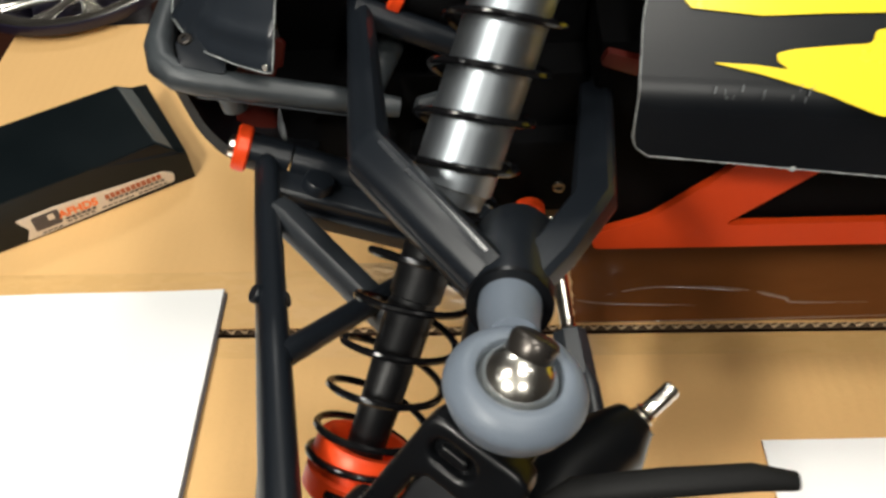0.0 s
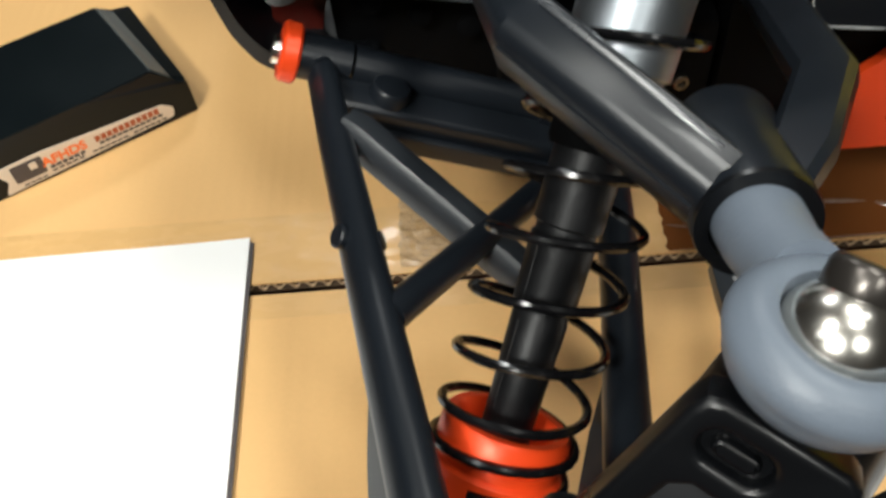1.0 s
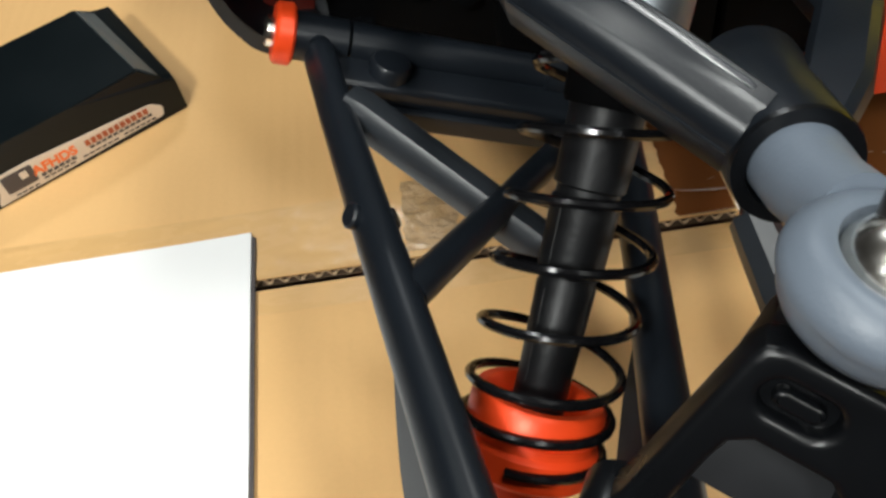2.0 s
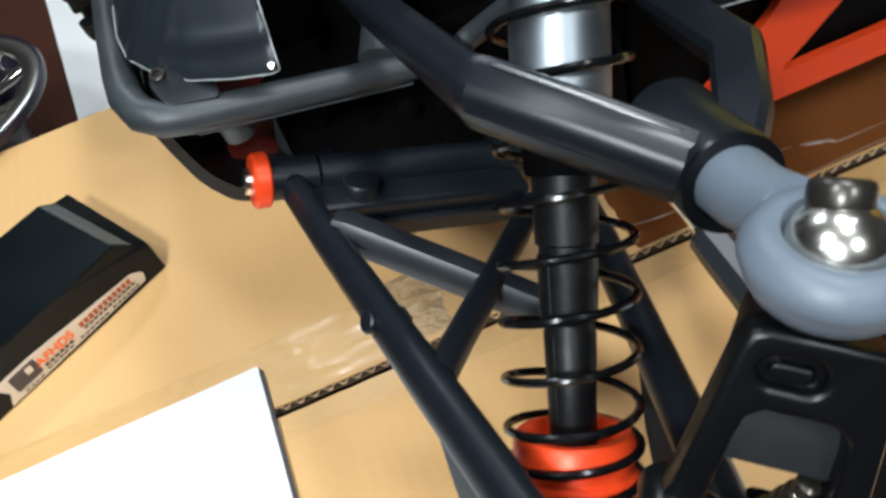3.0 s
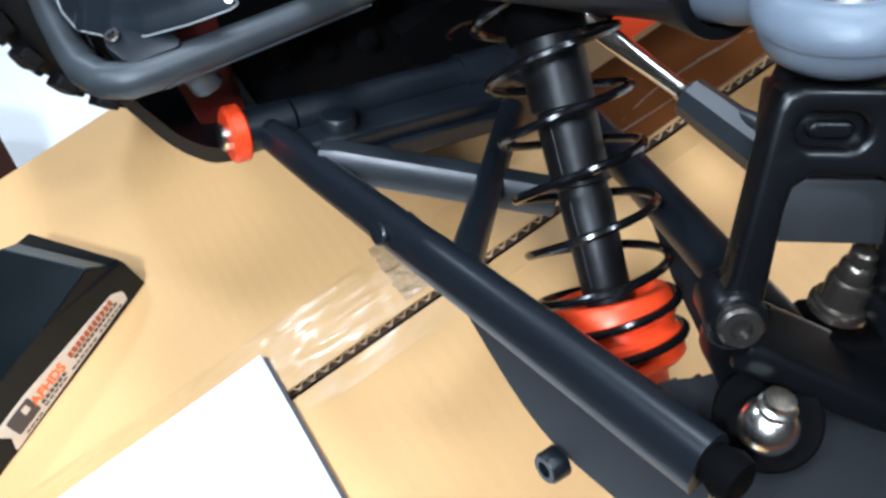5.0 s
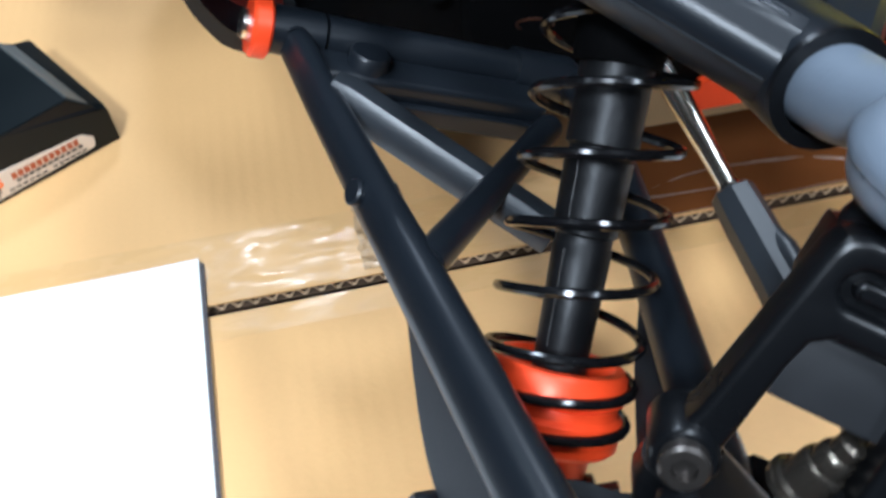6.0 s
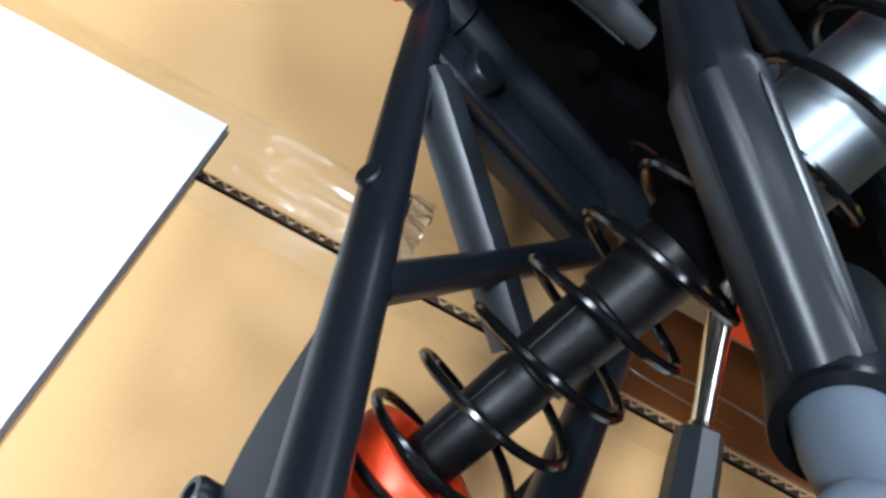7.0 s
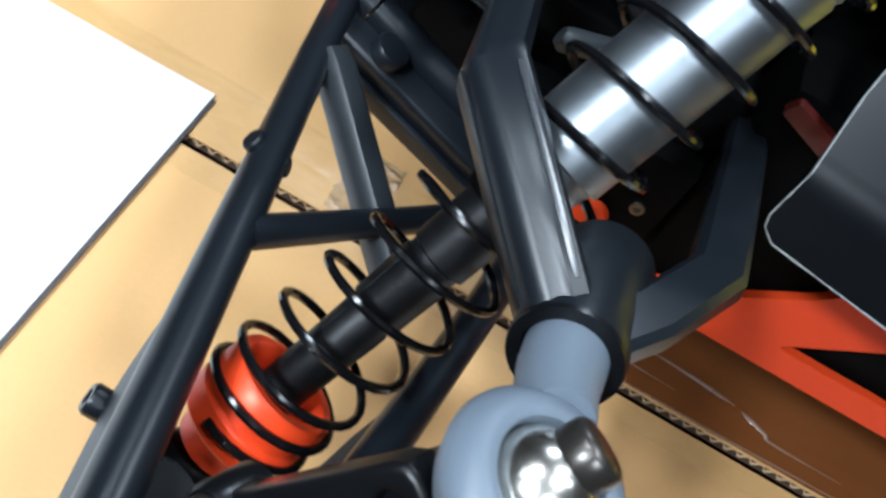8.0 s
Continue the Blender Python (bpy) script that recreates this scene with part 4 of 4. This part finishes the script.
part("rear_stub", sweep([(0.0790, -0.0090, 0.1330), (0.0860, 0.0090, 0.1370)], [0.0050, 0.0042], 14), BUMPER, bump)
part("mount_boss", lathe((0.0400, -0.0150, 0.1330), (0.0400, -0.0150, 0.15), [(0, 0), (0, 0.0040), (0.008, 0.0046), (0.008, 0)], 20), BUMPER, bump)
tab = prism(rounded([(0.0, -0.004), (0.013, -0.003), (0.010, 0.006), (0.002, 0.0085), (-0.004, 0.004)], 0.0016), -0.0016, 0.0016, 0.0006)
tab.transform(basis((0.0285, -0.0125, 0.1492), (0.96, -0.10, -0.25), (0.1, 1, 0.35)))
part("mount_tab", tab, PLASTIC, bump)
bolt("tab_screw", (0.0285, -0.0080, 0.1520), (-0.1, -0.3, 1), 0.0020, 0.0014, GUN, bump)
prof = [(0.0225, 0.1440), (0.0240, 0.1330), (0.0270, 0.1200), (0.0320, 0.1120), (0.0385, 0.1085), (0.0480, 0.1075), (0.0600, 0.1060), (0.0590, 0.1030), (0.0460, 0.1045), (0.0350, 0.1052), (0.0292, 0.1085), (0.0240, 0.1180), (0.0212, 0.1320), (0.0195, 0.1440)]
part("skid_plate", prism(rounded(prof, 0.006, 4), -0.060, 0.0090, 0.0008, 2, Matrix(((1, 0, 0, 0), (0, 0, -1, 0), (0, 1, 0, 0), (0, 0, 0, 1)))), BLACK, truck, "black front skid plate")
brk = prism(rounded([(-0.002, 0.004), (0.0105, 0.002), (0.0145, 0.036), (0.002, 0.036), (-0.003, 0.018)], 0.002), -0.0012, 0.0012, 0.0004)
brk.transform(basis((0.0335, 0.0050, 0.1060), (1, 0.05, -0.15), (0, 0.10, 1)))
part("hinge_bracket", brk, SHADED_ORANGE, truck, "orange anodised hinge bracket, darkened for the shade on it")


def visor():
    """A moulded nose panel with two creases and a trimmed lower rim."""
    bm = bmesh.new()
    low = [(0.0222, 0.0232, 0.1572), (0.0212, 0.0120, 0.1550), (0.0222, 0.0035, 0.1530), (0.0272, -0.0035, 0.1512), (0.0350, -0.0112, 0.1500), (0.0450, -0.0175, 0.1500), (0.0540, -0.0224, 0.1505), (0.0560, -0.0230, 0.1510)]
    nx, ny = 70, 30
    rows = []
    for i in range(nx + 1):
        f = i / nx * (len(low) - 1)
        k = min(int(f), len(low) - 2)
        p = V(low[k]).lerp(V(low[k + 1]), f - k)
        row = []
        for j in range(ny + 1):
            t = j / ny
            u = i / nx
            q = p + V((0.040 - 0.034 * u, 0.006 + 0.028 * u, 0.042 + 0.004 * u)) * t
            crease = math.exp(-((u - 0.29 - 0.20 * t) / 0.018) ** 2) + math.exp(-((u - 0.44 - 0.26 * t) / 0.022) ** 2) * 0.8
            crease += math.exp(-((t - 0.13 - 0.05 * u) / 0.035) ** 2) * max(0.0, min(1.0, (u - 0.45) * 6)) * 0.7
            q += V((-0.25, -0.75, 0.45)) * (0.0015 * crease + 0.004 * math.sin(math.pi * u) * t)
            if j == 1:
                q += V((-0.2, -0.7, 0.3)) * 0.0003
            row.append(bm.verts.new(q))
        rows.append(row)
    for a, b in zip(rows, rows[1:]):
        for j in range(ny):
            bm.faces.new((a[j], b[j], b[j + 1], a[j + 1]))
    ex = bmesh.ops.extrude_face_region(bm, geom=bm.faces[:])
    for v in [g for g in ex["geom"] if isinstance(g, bmesh.types.BMVert)]:
        v.co += V((0.2, 0.7, -0.5)) * 0.0011
    return bm, low


vb, low = visor()
nose = part("nose_shell", vb, NOSE, truck, "glossy black moulded nose shell with a trimmed edge")
part("trimmed_edge", sweep([V(p) + V((-0.0001, -0.0004, 0.0001)) for p in low], 0.00022, 6), CUTEDGE, nose)
part("trimmed_edge", sweep([V(low[-1]), V(low[-1]) + V((0.006, 0.034, 0.046))], 0.00024, 6), CUTEDGE, nose)
bolt("rivet", (0.0548, -0.0242, 0.1535), (-0.25, -0.75, 0.6), 0.0009, 0.0007, CHROME, nose, socket=False)

# chassis plates and the drive housing between them, near black for the shade inside
XZ = Matrix(((1, 0, 0, 0), (0, 0, -1, 0), (0, 1, 0, 0), (0, 0, 0, 1)))


def holed_plate(outline, hole, y, thick):
    """A plate in the xz plane with one triangular window."""
    bm = bmesh.new()
    o = [bm.verts.new((x, -y, z)) for x, z in outline]
    h = [bm.verts.new((x, -y, z)) for x, z in hole]
    edges = [bm.edges.new((a[i], a[(i + 1) % len(a)])) for a in (o, h) for i in range(len(a))]
    bmesh.ops.triangle_fill(bm, use_beauty=True, use_dissolve=False, edges=edges)
    bm.transform(Matrix.Diagonal((1, -1, 1, 1)))
    ex = bmesh.ops.extrude_face_region(bm, geom=bm.faces[:])
    for v in [g for g in ex["geom"] if isinstance(g, bmesh.types.BMVert)]:
        v.co.y += thick
    return bm


plate_out = rounded([(0.1510, 0.0640), (0.5000, 0.0650), (0.5000, 0.1500), (0.2300, 0.1500), (0.1900, 0.0975), (0.1690, 0.0785), (0.1515, 0.0720)], 0.003)
plate_hole = rounded([(0.1945, 0.0750), (0.3100, 0.0760), (0.3100, 0.1330), (0.2450, 0.1210)], 0.0035)
part("chassis_plate", holed_plate(plate_out, plate_hole, -0.0128, 0.0030), PLATE, truck, "orange anodised chassis plate with a triangular window")
part("chassis_plate", holed_plate(plate_out, plate_hole, 0.0560, 0.0030), PLATE, truck, "orange anodised chassis plate with a triangular window")
# Rail takes the darkened orange too, as it lies in shade.
part("chassis_rail", prism(rounded([(0.1480, 0.1428), (0.1500, 0.1470), (0.1640, 0.1425), (0.3000, 0.1050), (0.3000, 0.1000), (0.1610, 0.1378)], 0.001), 0.0098, 0.0128, 0.0003, 2, XZ), SHADED_ORANGE, truck, "orange anodised upper chassis rail")
part("steering_crank", prism(rounded([(0.1235, 0.0780), (0.1330, 0.0760), (0.1345, 0.0840), (0.1300, 0.0880), (0.1240, 0.0860)], 0.002), 0.0098, 0.0135, 0.0005, 2, XZ), PLATE, truck, "orange anodised steering crank")
bolt("crank_screw", (0.1385, -0.0085, 0.0915), (0, -1, 0.2), 0.0022, 0.0020, STEEL, truck)
part("drive_housing", block(0.1480, 0.4900, -0.0088, 0.0520, 0.0700, 0.1480, 0.003), SHADE_BLACK, truck, "drive housing, coloured near black for the shade inside")
part("bulkhead", block(0.0480, 0.1475, 0.0170, 0.0555, 0.0920, 0.1850, 0.004), SHADE_BLACK, truck, "front gear housing, coloured near black for the shade inside")
# Step added to fill the dark space under the upper hinge.
part("bulkhead_step", block(0.0480, 0.1475, 0.0000, 0.0172, 0.0770, 0.1310, 0.003), SHADE_BLACK, truck)
part("bulkhead_foot", block(0.0900, 0.1470, -0.0080, 0.0165, 0.0780, 0.1100, 0.003), SHADE_BLACK, truck)
part("shock_tower", prism(rounded([(0.088, 0.150), (0.150, 0.150), (0.158, 0.215), (0.098, 0.225)], 0.006), -0.020, -0.014, 0.001, 2, XZ), SHADE_BLACK, truck, "black shock tower plate")
UT0, UT1 = V((0.0765, 0.0040, 0.1535)), V((0.1120, 0.0040, 0.1370))
up_tube = part("upper_hinge_tube", lathe(UT0, UT1, [(0, 0), (0, 0.0044), (0.052, 0.0044), (0.052, 0)]), PLASTIC, truck, "charcoal nylon upper hinge tube")
UB = V((0.0893, 0.0085, 0.1555))
UD = (UT1 - UT0).normalized()
part("upper_pin", sweep([UB - UD * 0.011, UB + UD * 0.030], 0.0040, 16), SHADE_BLACK, up_tube)
part("upper_bush", lathe(UB - UD * 0.0020, UB, [(0, 0.003), (0, 0.0060), (0.0006, 0.0066), (0.0036, 0.0066), (0.0042, 0.0060), (0.0042, 0.003)], 32), ORANGE, up_tube, "orange anodised bush")
part("brake_line", sweep([V((0.1035, -0.0212, 0.1092)) + V((0.0046 * math.cos(w), -0.0028 * math.sin(w), 0.0036 * math.sin(w) - 0.0012 * math.cos(w))) for w in [4.0 - 0.22 * k for k in range(18)]], 0.0004, 8), COPPER, truck, "thin copper coloured wire")
part("inner_rod", sweep([(0.0960, -0.0322, 0.1455), (0.0975, -0.0320, 0.1449), (0.1120, -0.0180, 0.1390)], [0.0022, 0.0029, 0.0030], 14), BUMPER, truck)

# painted body shell
def panel(outline, o, x, y, z0, z1, mat, name, parent, label=""):
    bm = prism(outline, z0, z1)
    bm.transform(basis(o, x, y))
    return part(name, bm, mat, parent, label, smooth=False)


CREASE = V((0.1567, -0.0294, 0.1454))
SX, SLOW, SUP = V((0.998, -0.022, -0.07)).normalized(), V((0.0, 0.29, 0.957)), V((0.0, 0.80, 0.60))
shell = panel([(0.0, -0.0130), (0.0012, -0.0160), (0.0050, -0.0185), (0.110, -0.0235), (0.35, -0.027), (0.35, -0.005), (0.0, -0.005)], CREASE, SX, SLOW, -0.0010, 0.0, LEXAN, "body_shell", truck, "black body shell painted with yellow flames")
panel([(0.0, 0.005), (0.35, 0.005), (0.35, 0.060), (0.012, 0.060), (0.004, 0.048), (0.0005, 0.020)], CREASE, SX, SUP, -0.0010, 0.0, LEXAN, "upper_panel", shell)
bm = bmesh.new()
roll = []
for k in range(13):
    f = k / 12
    c = CREASE - SLOW * 0.005 * (1 - f) ** 2 + SUP * 0.005 * f * f
    roll.append([bm.verts.new(c + SX * s) for s in (0.0, 0.35)])
for a, c in zip(roll, roll[1:]):
    bm.faces.new((a[0], a[1], c[1], c[0]))
ex = bmesh.ops.extrude_face_region(bm, geom=bm.faces[:])
for v in [g for g in ex["geom"] if isinstance(g, bmesh.types.BMVert)]:
    v.co += V((0, 0.0007, -0.0005))
part("rolled_crease", bm, LEXAN, shell)
rnd = random.Random(4)
for k in range(15):
    ux, vy = (0.018 + 0.030 * rnd.random(), 0.0005 + 0.0045 * rnd.random()) if k < 12 else (0.070 + 0.02 * rnd.random(), -0.002)
    m = basis(CREASE + SX * ux + SLOW * (vy - 0.002) + V((0, -0.0004, 0.0005)), SX, SLOW.lerp(SUP, 0.45))
    tall, wide = 0.0006 + 0.0020 * rnd.random(), 0.00012 + 0.00022 * rnd.random()
    part("scuff", prism([(0, 0), (wide, 0.0002), (wide + 0.0002, tall), (0.0002, tall * 0.9)], 0.0, 0.0001, 0.0, 2, m), SCUFF, shell)
flame = rounded([(0.0190, 0.0090), (0.0320, 0.0088), (0.0405, 0.0078), (0.0372, 0.0098), (0.0366, 0.0122), (0.0410, 0.0136), (0.0520, 0.0150), (0.0627, 0.0162), (0.0636, 0.0200), (0.0663, 0.0204), (0.12, 0.022), (0.30, 0.020), (0.30, -0.002), (0.12, -0.004), (0.0650, -0.0040), (0.0500, 0.0016), (0.0330, 0.0062)], 0.0022)
panel(flame, CREASE + V((0, 0, 0.0004)), SX, SUP, 0.0, 0.0003, YELLOW, "painted_flame", shell, "yellow painted flame")
panel([(0.0115, 0.0262), (0.0135, 0.0240), (0.0330, 0.0226), (0.0500, 0.0240), (0.0670, 0.0250), (0.30, 0.028), (0.30, 0.050), (0.040, 0.050), (0.018, 0.040)], CREASE + V((0, 0, 0.0004)), SX, SUP, 0.0, 0.0003, YELLOW, "painted_flame", shell, "yellow painted flame")
# Top and side lie out of view, added to shade the bulkhead and card.
part("shade_hood", prism(rounded([(0.030, 0.012), (0.520, 0.012), (0.520, 0.105), (0.030, 0.105)], 0.02), 0.2140, 0.2155, 0.0004), LEXAN, shell, "unseen top panel of the body shell, added to shade the parts below")
part("shade_hood_side", prism(rounded([(0.040, 0.190), (0.520, 0.120), (0.520, 0.2138), (0.040, 0.2138)], 0.006), -0.1050, -0.1035, 0.0, 2, XZ), LEXAN, shell)
LM = basis(CREASE, SX, SLOW)


def worn_edge(corners, m, step=0.0016):
    """A trimmed edge whose bright width comes and goes along its way."""
    line, rad = [], []
    for p, q in zip(corners, corners[1:]):
        n = max(2, int((V(q) - V(p)).length / step))
        line += [V(p).lerp(V(q), k / n) for k in range(n)]
    line.append(V(corners[-1]))
    for p in line:
        rad.append(0.00023 + 0.00016 * noise.noise(p * 700) + 0.00008 * noise.noise(p * 210))
    return sweep([m @ p for p in line], rad, 6)


part("cut_edge", worn_edge(((0.0, 0.0, 0.0), (0.0, -0.0130, 0.0), (0.0012, -0.0160, 0), (0.0050, -0.0185, 0), (0.110, -0.0235, 0), (0.35, -0.027, 0)), LM), CUTEDGE, shell, "pale trimmed edge")
UM = basis(CREASE, SX, SUP)
part("cut_edge", worn_edge(((0, 0, 0), (0.0005, 0.020, 0), (0.004, 0.048, 0), (0.012, 0.060, 0)), UM), CUTEDGE, shell, "pale trimmed edge")
part("paint_chip", lathe(LM @ V((0.046, -0.0205, -0.0006)), LM @ V((0.046, -0.0205, 1)), [(0, 0), (0, 0.0011), (0.001, 0.0008), (0.0012, 0)], 7), CUTEDGE, shell)

# far front wheel
WC, WR = V((0.0620, 0.2030, 0.0865)), 0.0860
wheel = part("wheel", lathe(WC - V((0, 0.036, 0)), WC, [(0.006, 0), (0.006, 0.012), (0.004, 0.030), (0.002, 0.044), (0.0, 0.046), (0.0, 0.050), (0.036, 0.050), (0.072, 0.050), (0.072, 0.046), (0.068, 0.03), (0.066, 0)], 48), BLACK, truck, "far front wheel with a knobbly rubber tyre")
tyre = part("tyre", lathe(WC - V((0, 0.036, 0)), WC, [(0.001, 0.0485), (0.0, 0.056), (0.001, 0.068), (0.006, 0.079), (0.012, 0.0825), (0.060, 0.0825), (0.066, 0.079), (0.071, 0.068), (0.072, 0.056), (0.071, 0.0485)], 72), RUBBER, wheel, "black knobbly rubber tyre")
lug = prism(rounded([(-0.0048, -0.0075), (0.0048, -0.0060), (0.0048, 0.0060), (-0.0048, 0.0075)], 0.0015), 0.0, 0.0058, 0.0009, 1)
lug_me = bpy.data.meshes.new("tread_lug")
lug.to_mesh(lug_me)
lug.free()
lug_me.materials.append(RUBBER)
for row in range(5):
    for k in range(26):
        a = (k + 0.5 * (row % 2)) / 26 * math.tau
        y = -0.030 + 0.015 * row
        tilt = 0.45 if row in (0, 4) else 0.0
        rad = WR - 0.0062 if tilt == 0 else WR - 0.0085
        ob = new("tread_lug", lug_me)
        ob.parent = tyre
        ob.matrix_world = Matrix.Translation(WC + V((0, y, 0))) @ Matrix.Rotation(a, 4, "Y") @ Matrix.Translation((0, 0, rad)) @ Matrix.Rotation(tilt * (1 if row == 0 else -1), 4, "X")
for s in (0.0, 1.0):
    part("axle_arm", sweep([(0.080 + 0.02 * s, 0.050, 0.105 - 0.01 * s), (0.062, 0.168, 0.0885)], 0.0050, 12), PLASTIC, truck)
